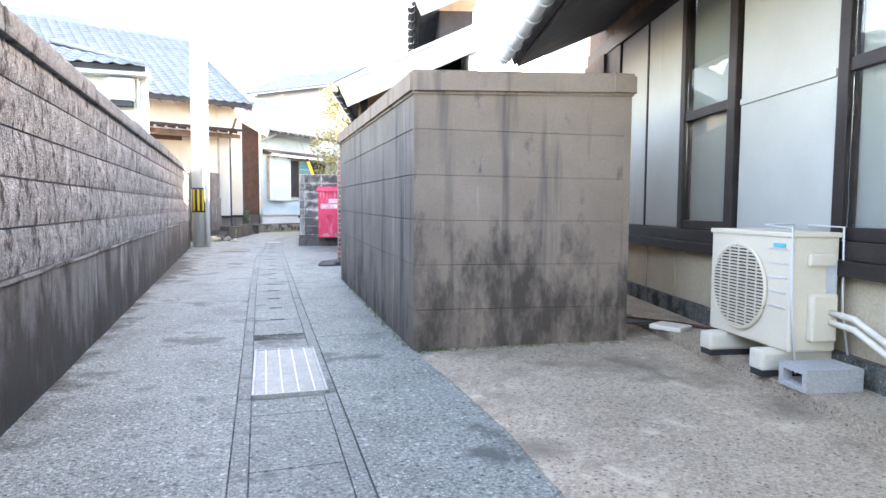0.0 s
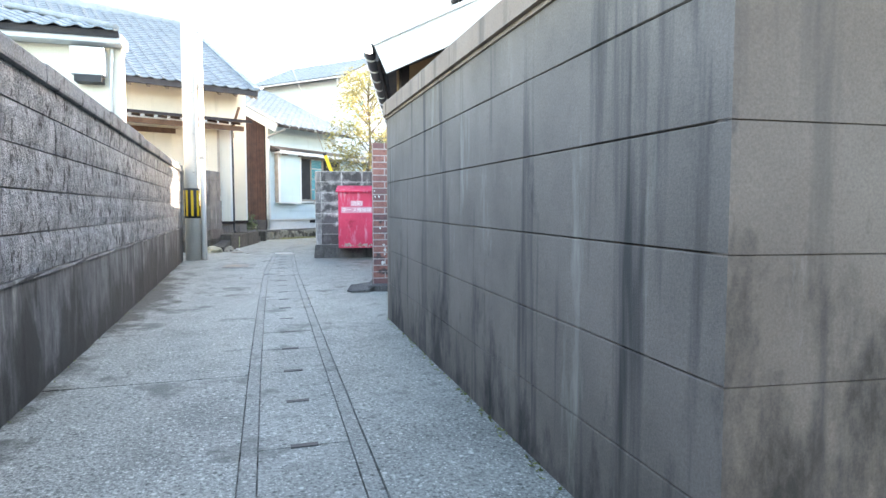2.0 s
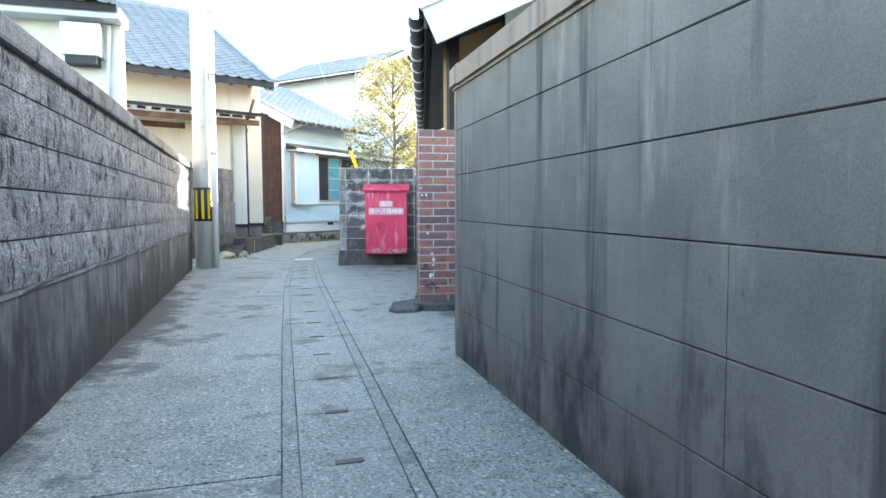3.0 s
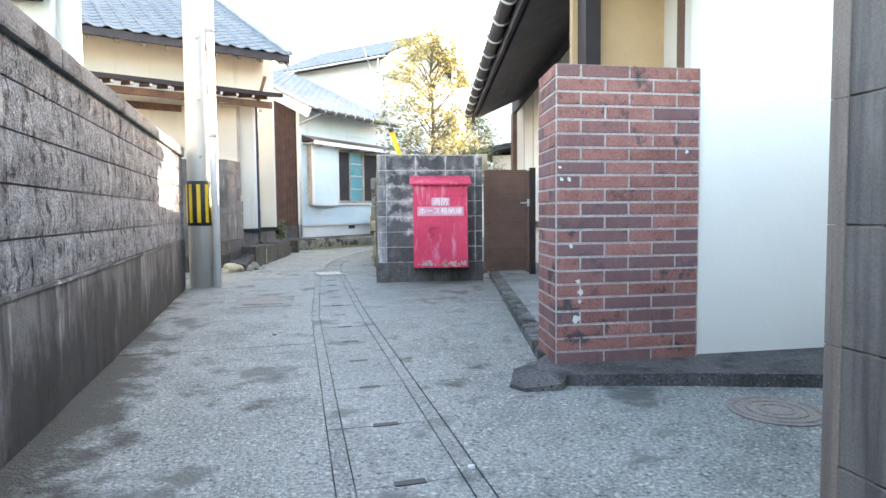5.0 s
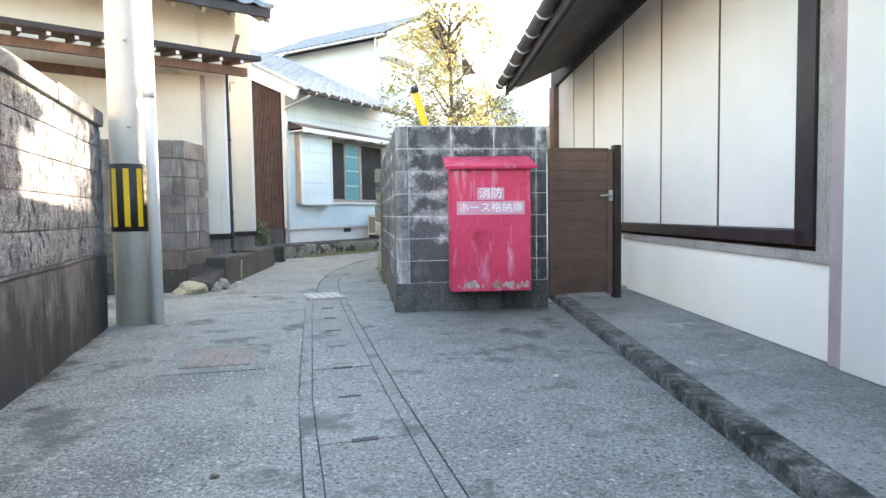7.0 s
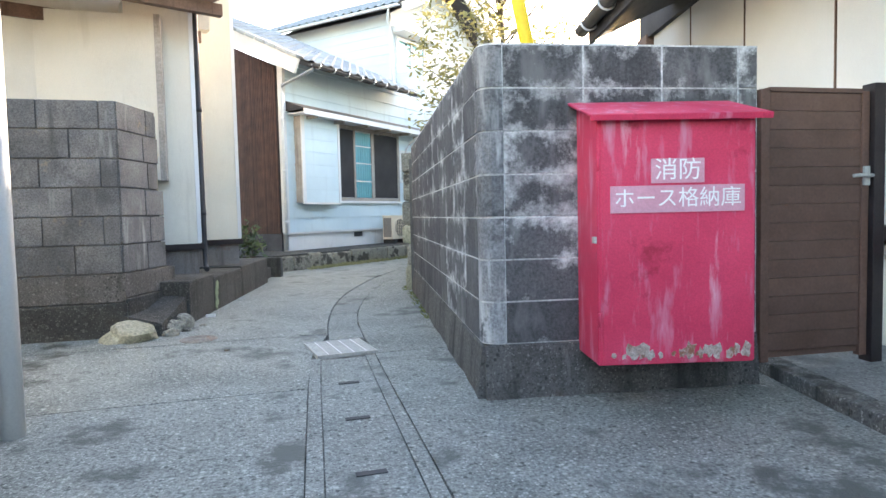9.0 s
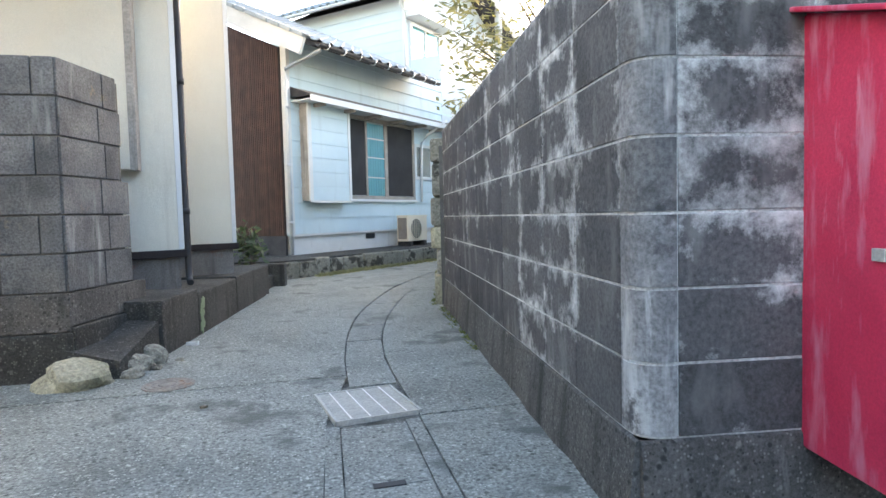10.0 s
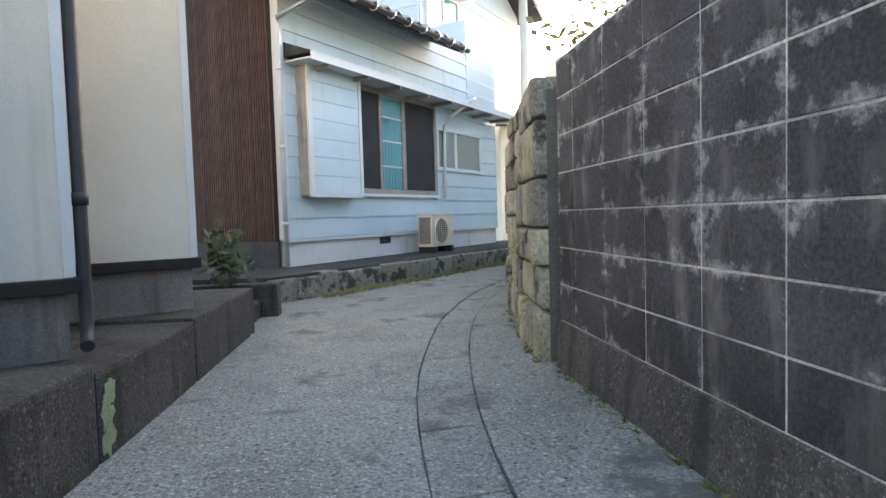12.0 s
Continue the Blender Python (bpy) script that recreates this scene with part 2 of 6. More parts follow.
    "fascia": mat("aged white bargeboard", (0.561, 0.544, 0.527), (0.663, 0.646, 0.629), 2.0, 80, 0.1, 0.7, 0.3, 0.003, streak=(0.425, 0.408, 0.383), streak_at=0.66),
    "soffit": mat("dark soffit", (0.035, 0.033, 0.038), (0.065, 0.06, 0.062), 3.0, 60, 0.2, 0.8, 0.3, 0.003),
    "gutter": mat("dark plastic gutter", (0.045, 0.04, 0.042), (0.075, 0.068, 0.068), 4.0, 90, 0.15, 0.45, 0.1, 0.001),
    "pipe": mat("grey plastic pipe", (0.46, 0.48, 0.50), (0.56, 0.58, 0.60), 3.0, 90, 0.08, 0.45, 0.1, 0.001, streak=(0.38, 0.40, 0.42), streak_at=0.66),
    "tile_blue": mat("blue-grey glazed roof tile", (0.18, 0.205, 0.223), (0.266, 0.295, 0.313), 3.0, 60, 0.2, 0.6, 0.2, 0.002, vary=0.22, spec=0.25),
    "tile_grey": mat("grey roof tile", (0.232, 0.251, 0.259), (0.323, 0.341, 0.345), 3.0, 60, 0.25, 0.65, 0.2, 0.002, vary=0.18, spec=0.2),
    "red_box": mat("faded red paint", (0.50, 0.028, 0.075), (0.66, 0.055, 0.12), 2.2, 120, 0.12, 0.5, 0.25, 0.002, streak=(0.60, 0.19, 0.27), streak_at=0.545, stretch=(13, 13, 2.6), pale=(0.66, 0.36, 0.43), pale_at=0.605, stains=(0.36, 0.02, 0.05), stains_at=0.60, stains_scale=3.0),
    "sign": mat("faded pink sign plate", (0.55, 0.24, 0.30), (0.62, 0.32, 0.38), 6.0, 90, 0.1, 0.6, 0.1, 0.001),
    "letter": mat("white lettering", (0.72, 0.70, 0.69), (0.82, 0.80, 0.79), 20.0, 90, 0.1, 0.6, 0.1, 0.001),
    "pole": mat("spun concrete pole", (0.437, 0.425, 0.39), (0.515, 0.503, 0.468), 2.0, 110, 0.1, 0.8, 0.3, 0.002, streak=(0.367, 0.355, 0.328), streak_at=0.60),
    "pale_pole": mat("pale painted steel pole", (0.595, 0.603, 0.595), (0.663, 0.671, 0.663), 2.0, 100, 0.06, 0.5, 0.15, 0.001, streak=(0.425, 0.383, 0.323), streak_at=0.62, stretch=(20, 20, 1.0)),
    "black": mat("black rubber sheet", (0.022, 0.022, 0.024), (0.045, 0.045, 0.048), 4.0, 90, 0.1, 0.6, 0.1, 0.001),
    "yellow": mat("yellow plastic", (0.68, 0.42, 0.015), (0.78, 0.52, 0.03), 3.0, 90, 0.08, 0.5, 0.1, 0.001),
    "iron": mat("rusted iron plate", (0.18, 0.165, 0.148), (0.28, 0.25, 0.22), 5.0, 70, 0.3, 0.7, 0.5, 0.003, stains=(0.24, 0.16, 0.115), stains_at=0.56, stains_scale=6.0, metal=0.2),
    "steel": mat("galvanised grating", (0.36, 0.36, 0.34), (0.46, 0.46, 0.43), 5.0, 70, 0.2, 0.6, 0.2, 0.001, metal=0.25, stains=(0.30, 0.23, 0.15), stains_at=0.64, stains_scale=6.0),
    "ac_white": mat("aged ivory casing", (0.647, 0.576, 0.458), (0.712, 0.638, 0.515), 2.0, 90, 0.04, 0.45, 0.1, 0.001),
    "ac_foot": mat("ivory plastic foot", (0.62, 0.58, 0.48), (0.70, 0.66, 0.57), 3.0, 90, 0.06, 0.6, 0.1, 0.001),
    "hollow_block": mat("grey hollow block", (0.36, 0.36, 0.36), (0.44, 0.44, 0.44), 3.0, 90, 0.2, 0.9, 0.4, 0.003),
    "blue_cloth": mat("pale turquoise curtain", (0.09, 0.42, 0.50), (0.15, 0.52, 0.60), 3.0, 120, 0.08, 0.8, 0.1, 0.001),
    "screen": mat("dark insect screen", (0.0225, 0.021, 0.0225), (0.035, 0.033, 0.035), 3.0, 300, 0.2, 0.7, 0.1, 0.001),
    "inside": mat("dim interior wall", (0.30, 0.29, 0.27), (0.38, 0.37, 0.35), 1.0, 60, 0.1, 0.9, 0.1, 0.001),
    "tan_board": mat("tan base board", (0.46, 0.38, 0.27), (0.58, 0.49, 0.36), 2.0, 70, 0.15, 0.8, 0.3, 0.002, streak=(0.33, 0.26, 0.18), streak_at=0.6, vary=0.08),
    "gate": mat("brown woodgrain aluminium", (0.093, 0.0515, 0.0384), (0.136, 0.0775, 0.0589), 5.0, 60, 0.15, 0.5, 0.2, 0.001, vary=0.08),
    "rubble": mat("mossy rubble stone", (0.16, 0.155, 0.13), (0.32, 0.31, 0.26), 4.0, 45, 0.45, 0.95, 1.0, 0.012, stains=(0.055, 0.052, 0.045), stains_at=0.51, stains_scale=4.0, vary=0.2),
    "moss_stone": mat("lichen stone", (0.24, 0.235, 0.16), (0.40, 0.38, 0.29), 5.0, 45, 0.4, 0.95, 1.0, 0.012, stains=(0.13, 0.15, 0.04), stains_at=0.55, stains_scale=4.0, vary=0.2),
    "foot_dark": mat("mouldy dark footing", (0.058, 0.056, 0.054), (0.118, 0.113, 0.107), 2.6, 80, 0.4, 0.9, 0.8, 0.008, streak=(0.036, 0.036, 0.034), streak_at=0.52, pale=(0.22, 0.216, 0.206), pale_at=0.64, pebble=(100.0, (0.19, 0.186, 0.176), (0.035, 0.035, 0.034)), relief=(12.0, 0.8)),
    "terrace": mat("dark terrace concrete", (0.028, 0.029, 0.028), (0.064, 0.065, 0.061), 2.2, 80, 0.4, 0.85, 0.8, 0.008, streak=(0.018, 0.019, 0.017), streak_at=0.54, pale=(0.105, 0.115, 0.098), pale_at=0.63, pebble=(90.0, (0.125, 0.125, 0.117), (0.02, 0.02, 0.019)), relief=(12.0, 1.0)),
    "algae": mat("pale green algae", (0.16, 0.22, 0.13), (0.24, 0.30, 0.19), 5.0, 90, 0.3, 0.9, 0.4, 0.003),
    "peel": mat("bare primer under peeled paint", (0.30, 0.21, 0.175), (0.50, 0.43, 0.39), 22.0, 90, 0.4, 0.8, 0.4, 0.002, stains=(0.26, 0.12, 0.075), stains_at=0.54, stains_scale=14.0),
    "lichen": mat("white lichen", (0.62, 0.61, 0.56), (0.74, 0.73, 0.68), 20.0, 120, 0.2, 0.95, 0.5, 0.002),
    "ochre": mat("ochre plaster", (0.40, 0.27, 0.155), (0.50, 0.35, 0.21), 1.2, 140, 0.08, 0.9, 0.3, 0.003),
    "limed_block": mat("lime-whitened block", (0.11, 0.11, 0.113), (0.24, 0.24, 0.243), 3.0, 70, 0.4, 0.9, 0.5, 0.004, streak=(0.42, 0.42, 0.415), streak_at=0.52, stretch=(9.0, 9.0, 1.6), pale=(0.66, 0.665, 0.66), pale_at=0.58, stains=(0.07, 0.07, 0.072), stains_at=0.55, stains_scale=5.0, vary=0.3, relief=(14.0, 0.7)),
    "half_limed": mat("block whitened in places by lime", (0.055, 0.054, 0.056), (0.11, 0.108, 0.11), 2.6, 70, 0.4, 0.85, 0.6, 0.004, streak=(0.17, 0.168, 0.167), streak_at=0.54, stretch=(7.0, 7.0, 2.2), lime=(0.391, 0.197, (0.60, 0.60, 0.59)), lime_at=0.585, vary=0.25, relief=(14.0, 0.7)),
    "walk": mat("stained walk concrete", (0.15, 0.158, 0.155), (0.27, 0.275, 0.265), 1.3, 70, 0.35, 0.92, 0.6, 0.006, streak=(0.085, 0.09, 0.088), streak_at=0.55, stretch=(1.6, 1.6, 1.0), stains=(0.40, 0.395, 0.37), stains_at=0.60, stains_scale=3.0, pebble=(110.0, (0.36, 0.365, 0.35), (0.09, 0.093, 0.09)), relief=(10.0, 0.8)),
    "mauve": mat("faded mauve steel post", (0.30, 0.235, 0.235), (0.40, 0.325, 0.325), 3.0, 90, 0.08, 0.6, 0.15, 0.001, streak=(0.24, 0.17, 0.16), streak_at=0.6, stretch=(16, 16, 1.0)),
    "shoji_panel": mat("aged grey-white screen panel", (0.40, 0.40, 0.375), (0.50, 0.50, 0.47), 0.9, 140, 0.06, 0.5, 0.15, 0.002, streak=(0.36, 0.355, 0.325), streak_at=0.62, stretch=(4, 4, 0.5), vary=0.04),
    # render_wall's lane-side copy: mould streaks, plus the side's shade as a darker base
    "mould_shade_wall": mat("mould-streaked cement render with shade in its base tone", (0.13, 0.112, 0.096), (0.205, 0.175, 0.15), 1.8, 150, 0.18, 0.85, 0.45, 0.003, streak=(0.055, 0.052, 0.048), streak_at=0.53, stretch=(8.0, 8.0, 0.5), pale=(0.25, 0.235, 0.20), pale_at=0.60, low_dark=(0.02, 0.021, 0.022), low_dark_high=0.9, low_dark_at=0.63, vary=0.03, relief=(7.0, 0.9)),
    "bark": mat("tree bark", (0.10, 0.08, 0.06), (0.18, 0.15, 0.11), 6.0, 40, 0.4, 0.95, 0.8, 0.01),
}


def leaf_mat(name, a, b, share=0.5):
    """Thin leaves: each clump of its own tone, some of the light comes through."""
    m = bpy.data.materials.new(name)
    m.use_nodes = True
    n, link = m.node_tree.nodes, m.node_tree.links.new
    geo = n.new("ShaderNodeNewGeometry")
    r = n.new("ShaderNodeValToRGB")
    r.color_ramp.elements[0].color, r.color_ramp.elements[1].color = (*a, 1), (*b, 1)
    link(geo.outputs["Random Per Island"], r.inputs["Fac"])
    p, t, x = n["Principled BSDF"], n.new("ShaderNodeBsdfTranslucent"), n.new("ShaderNodeMixShader")
    p.inputs["Roughness"].default_value = 0.5
    x.inputs[0].default_value = share
    link(r.outputs[0], p.inputs["Base Color"])
    link(r.outputs[0], t.inputs["Color"])
    link(p.outputs[0], x.inputs[1])
    link(t.outputs[0], x.inputs[2])
    link(x.outputs[0], n["Material Output"].inputs["Surface"])
    return m


def glass_mat(name, tint=(0.85, 0.9, 0.9), rough=0.02):
    m = bpy.data.materials.new(name)
    m.use_nodes = True
    b = m.node_tree.nodes["Principled BSDF"]
    b.inputs["Base Color"].default_value = (*tint, 1)
    b.inputs["Roughness"].default_value, b.inputs["Transmission Weight"].default_value = rough, 1.0
    b.inputs["IOR"].default_value = 1.45
    return m


M["leaf_gold"] = leaf_mat("yellow-green leaves", (0.09, 0.10, 0.04), (0.36, 0.32, 0.11), 0.5)
M["leaf_dark"] = leaf_mat("dark green leaves", (0.03, 0.055, 0.02), (0.08, 0.11, 0.035), 0.3)
M["moss"] = leaf_mat("moss and weeds", (0.07, 0.10, 0.02), (0.20, 0.22, 0.05), 0.3)
M["dry_grass"] = leaf_mat("dry grass", (0.16, 0.17, 0.06), (0.34, 0.32, 0.16), 0.3)
M["glass"] = glass_mat("window glass")
M["frosted"] = glass_mat("frosted window glass", (0.80, 0.84, 0.84), 0.35)

# ---- building helpers ----
WORLD = {}


def axes(x, y, dx, dy, z=0.0):
    """A frame on the plan: local x runs along (dx, dy), local y to its left, local z up."""
    d = math.hypot(dx, dy)
    return Matrix(((dx / d, -dy / d, 0, x), (dy / d, dx / d, 0, y), (0, 0, 1, z), (0, 0, 0, 1)))


I4 = Matrix.Identity(4)


def box(bm, lo, hi, m=I4, bevel=0.0, taper=1.0):
    """A box from lo to hi in the frame m. taper: the top's size against the foot's."""
    b = bm if not bevel else bmesh.new()
    cx, cy = (lo[0] + hi[0]) / 2, (lo[1] + hi[1]) / 2
    vs = []
    for z, k in ((lo[2], 1.0), (hi[2], taper)):
        for x, y in ((lo[0], lo[1]), (hi[0], lo[1]), (hi[0], hi[1]), (lo[0], hi[1])):
            vs.append(b.verts.new(m @ Vector((cx + (x - cx) * k, cy + (y - cy) * k, z))))
    for f in ((0, 3, 2, 1), (4, 5, 6, 7), (0, 1, 5, 4), (1, 2, 6, 5), (2, 3, 7, 6), (3, 0, 4, 7)):
        b.faces.new([vs[i] for i in f])
    if bevel:
        bmesh.ops.bevel(b, geom=b.edges[:], offset=bevel, segments=2, affect="EDGES", profile=0.6)
        tmp = bpy.data.meshes.new("tmp")
        b.to_mesh(tmp)
        b.free()
        bm.from_mesh(tmp)
        bpy.data.meshes.remove(tmp)
    return bm


def prism(bm, ring, z0, z1, m=I4):
    """A slab over a ring of plan points; z1 may be a list, one height a point."""
    tops = z1 if isinstance(z1, (list, tuple)) else [z1] * len(ring)
    lo = [bm.verts.new(m @ Vector((p[0], p[1], z0))) for p in ring]
    hi = [bm.verts.new(m @ Vector((p[0], p[1], z))) for p, z in zip(ring, tops)]
    bm.faces.new(lo[::-1])
    bm.faces.new(hi)
    for i in range(len(ring)):
        j = (i + 1) % len(ring)
        bm.faces.new((lo[i], lo[j], hi[j], hi[i]))
    return bm


def tube(bm, path, radius, sides=10, closed=True, end_radius=None):
    """A round bar along a path of points."""
    pts = [Vector(p) for p in path]
    rings = []
    for i, p in enumerate(pts):
        d = (pts[min(i + 1, len(pts) - 1)] - pts[max(i - 1, 0)]).normalized()
        a = d.orthogonal().normalized() if abs(d.z) > 0.9 else d.cross(Vector((0, 0, 1))).normalized()
        c = d.cross(a).normalized()
        r = radius if end_radius is None else radius + (end_radius - radius) * i / (len(pts) - 1)
        rings.append([bm.verts.new(p + r * (math.cos(k * 2 * math.pi / sides) * a + math.sin(k * 2 * math.pi / sides) * c)) for k in range(sides)])
    for q, w in zip(rings, rings[1:]):
        for k in range(sides):
            f = bm.faces.new((q[k], q[(k + 1) % sides], w[(k + 1) % sides], w[k]))
            f.smooth = True
    if closed:
        bm.faces.new(rings[0][::-1])
        bm.faces.new(rings[-1])
    return bm


def loft(bm, sections):
    """A solid through rings of points that all have the same count."""
    rings = [[bm.verts.new(p) for p in s] for s in sections]
    n = len(rings[0])
    for q, w in zip(rings, rings[1:]):
        for k in range(n):
            bm.faces.new((q[k], q[(k + 1) % n], w[(k + 1) % n], w[k]))
    bm.faces.new(rings[0][::-1])
    bm.faces.new(rings[-1])
    return bm


def mesh_of(name, bm, material):
    bmesh.ops.recalc_face_normals(bm, faces=bm.faces[:])
    me = bpy.data.meshes.new(name)
    bm.to_mesh(me)
    bm.free()
    me.materials.append(material)
    return me


def hang(ob, parent, m=I4):
    ob.matrix_basis = m
    WORLD[ob.name] = m.copy()
    if parent:
        ob.parent = parent
        ob.matrix_parent_inverse = WORLD[parent.name].inverted()
    return ob


def part(name, bm, material, parent, label=""):
    ob = hang(new(name, mesh_of(name, bm, material)), parent)
    if label:
        ob["label"] = label
    return ob


def piece(name, mesh, parent, m):
    return hang(new(name, mesh), parent, m)


def thing(name, label, category, x, y, z=0.0, group="", kind=""):
    ob = hang(new(name), None, pose(x, y, z))
    ob.empty_display_size = 0.1
    return tagged(ob, label, category, group, kind)


def solid(name, bm, material, label, category, group="", kind=""):
    return tagged(part(name, bm, material, None), label, category, group, kind)


def B(*args, **kw):
    return box(bmesh.new(), *args, **kw)


rnd = random.Random(7)


def block_mesh(name, lx, ly, lz, material, bevel=0.008, rough=0.0, seed=0, grid=(7, 4)):
    """One block, its foot at z 0, its face on local -y, long along x. rough: how far its face stands out unevenly."""
    bm = bmesh.new()
    if not rough:
        box(bm, (0, 0, 0), (lx, ly, lz), bevel=bevel)
        return mesh_of(name, bm, material)
    r = random.Random(seed)
    nx, nz = grid
    rows = []
    for k in range(nz + 1):
        row = []
        for i in range(nx + 1):
            rim = i in (0, nx) or k in (0, nz)
            d = rough * (0.25 * r.random() if k in (0, nz) else 0.3 + 0.7 * r.random() if not rim else 0.55)
            row.append(bm.verts.new((lx * i / nx, -d, lz * k / nz)))
        rows.append(row)
    for k in range(nz):
        for i in range(nx):
            bm.faces.new((rows[k][i], rows[k][i + 1], rows[k + 1][i + 1], rows[k + 1][i]))
    back = [bm.verts.new(p) for p in ((0, ly, 0), (lx, ly, 0), (lx, ly, lz), (0, ly, lz))]
    bm.faces.new(back)
    bm.faces.new([back[0], back[1]] + rows[0][::-1])
    bm.faces.new([back[3], back[2]] + [v for v in rows[-1]][::-1])
    bm.faces.new([back[0], back[3]] + [row[0] for row in rows][::-1])
    bm.faces.new([back[1], back[2]] + [row[-1] for row in rows][::-1])
    return mesh_of(name, bm, material)


def courses(parent, m, length, heights, block, material, depth=0.05, joint=0.008, stagger=0.5, rough=0.0, bevel=0.004, name="block", upright=None):
    """Rows of blocks on the face of a wall: m is the face's frame (local -y looks out). Alike blocks share a mesh."""
    kinds = {}
    jx = joint if upright is None else upright
    for row, (z0, z1) in enumerate(zip(heights, heights[1:])):
        x = -block * (stagger if row % 2 else 0.0)
        while x < length - 0.02:
            a, b = max(x, 0.0), min(x + block, length)
            x += block
            if b - a < 0.04:
                continue
            key = (round(b - a, 2), round(z1 - z0, 3), rnd.randrange(5) if rough else 0)
            if key not in kinds:
                kinds[key] = block_mesh(name, b - a - jx, depth, z1 - z0 - joint, material, bevel, rough, rnd.randrange(999))
            push = rnd.uniform(-0.0015, 0.0015)
            piece(name, kinds[key], parent, m @ pose(a + jx / 2, -0.006 + push, z0 + joint / 2))

# ---- ground, road, drain ----
bm = bmesh.new()
prism(bm, [(-400, -400), (400, -400), (400, 400), (-400, 400)], -0.30, -0.05)
ground = solid("ground", bm, M["soil"], "bare grey-brown earth under and around the village lane", "ground", kind="structure")

DRAIN = [(-9, -0.28, 0.10), (2.2, -0.078, 0.40), (6.5, 0.0, 0.51), (9.0, 0.062, 0.58), (12.4, 0.17, 0.675), (15.5, 0.385, 0.82), (16.05, 0.43, 0.85)]
CURVE = [(16.6, 0.60, 0.86), (17.2, 0.645, 0.895), (17.9, 0.735, 0.99), (18.6, 0.87, 1.15), (19.2, 1.02, 1.32), (20.0, 1.29, 1.58), (20.9, 1.63, 1.93), (21.9, 2.14, 2.43), (22.6, 2.55, 2.88), (24.0, 3.6, 4.0), (26.0, 5.5, 6.0), (30.0, 10.0, 10.6)]


def edge(y, side):
    rows = DRAIN + CURVE
    return float(np.interp(y, [r[0] for r in rows], [r[side] for r in rows]))


def strip(bm, ys, left, right, z0, z1):
    """A slab between two edges that are given as functions of y."""
    rows = []
    for y in ys:
        a, b = left(y), right(y)
        rows.append([bm.verts.new((a, y, z0)), bm.verts.new((b, y, z0)), bm.verts.new((b, y, z1)), bm.verts.new((a, y, z1))])
    for p, q in zip(rows, rows[1:]):
        for i in range(4):
            bm.faces.new((p[i], p[(i + 1) % 4], q[(i + 1) % 4], q[i]))
    bm.faces.new(rows[0][::-1])
    bm.faces.new(rows[-1])
    return bm


def steps_between(a, b, d):
    n = max(2, int((b - a) / d))
    return [a + (b - a) * i / n for i in range(n + 1)]


road = thing("road", "worn grey exposed-aggregate concrete lane with a covered drain", "lane", 0, 0, -0.05, kind="structure")
cuts = [-9.0, -2.6, 1.2, 6.35, 11.2, 15.35, 16.85]
for a, b in zip(cuts, cuts[1:]):
    part("slab", strip(bmesh.new(), steps_between(a + 0.006, b - 0.006, 0.6), lambda y: -9.0, lambda y: edge(y, 1) - 0.001, -0.055, 0.0), M["road"], road)
part("slab", strip(bmesh.new(), steps_between(16.862, 30, 0.4), lambda y: -9.0, lambda y: edge(y, 1) - 0.006, -0.055, 0.0), M["road"], road)
cuts = [-9.0, -1.0, 4.4, 10.0, 16.05]
for a, b in zip(cuts, cuts[1:]):
    part("slab", strip(bmesh.new(), steps_between(a + 0.005, b - 0.005, 0.6), lambda y: edge(y, 2) + 0.001, lambda y: 16.0, -0.055, 0.0), M["road"], road)
part("slab", strip(bmesh.new(), steps_between(16.06, 30, 0.4), lambda y: edge(y, 2) + 0.006, lambda y: 26.0, -0.055, 0.0), M["road"], road)
# narrow side strips of the drain, then its lids
for side, off in ((1, 0.004), (2, -0.068)):
    for a, b in ((-9.0, 3.06), (3.06, 9.4), (9.4, 16.03)):
        part("drain_edge", strip(bmesh.new(), steps_between(a + 0.004, b - 0.004, 0.6), lambda y: edge(y, side) + off + 0.001, lambda y: edge(y, side) + off + 0.062, -0.055, -0.002), M["lid"], road)
part("joint_dirt", strip(bmesh.new(), steps_between(-9, 29.5, 0.5), lambda q: edge(q, 1) - 0.02, lambda q: edge(q, 2) + 0.02, -0.054, -0.012), M["kerb"], road)
y = -2.0
while y < 15.8:
    if not 2.6 < y < 4.05:
        part("drain_lid", strip(bmesh.new(), [y + 0.0015, min(y + 0.5985, 16.02)], lambda q: edge(q, 1) + 0.072, lambda q: edge(q, 2) - 0.072, -0.055, -0.004 + rnd.uniform(-0.002, 0.002)), M["lid"], road)
        if int(y * 10) % 3 == 0:
            hx = (edge(y, 1) + edge(y, 2)) / 2
            part("lifting_slot", B((hx - 0.055, y - 0.012, -0.02), (hx + 0.055, y + 0.022, -0.0012)), M["black"], road)
    y += 0.6
part("drain_lid", strip(bmesh.new(), [-9, -2.004], lambda q: edge(q, 1) + 0.072, lambda q: edge(q, 2) - 0.072, -0.055, -0.004), M["lid"], road)
part("drain_lid", strip(bmesh.new(), [2.804, 3.03], lambda q: edge(q, 1) + 0.072, lambda q: edge(q, 2) - 0.072, -0.055, -0.004), M["lid"], road)
part("drain_lid", strip(bmesh.new(), [4.09, 4.396], lambda q: edge(q, 1) + 0.072, lambda q: edge(q, 2) - 0.072, -0.055, -0.004), M["lid"], road)
y = 16.62
while y < 28:
    part("drain_lid", strip(bmesh.new(), [y + 0.004, y + 0.30, y + 0.594], lambda q: edge(q, 1) + 0.004, lambda q: edge(q, 2) - 0.004, -0.055, -0.003 + rnd.uniform(-0.003, 0.002)), M["lid"], road)
    y += 0.6


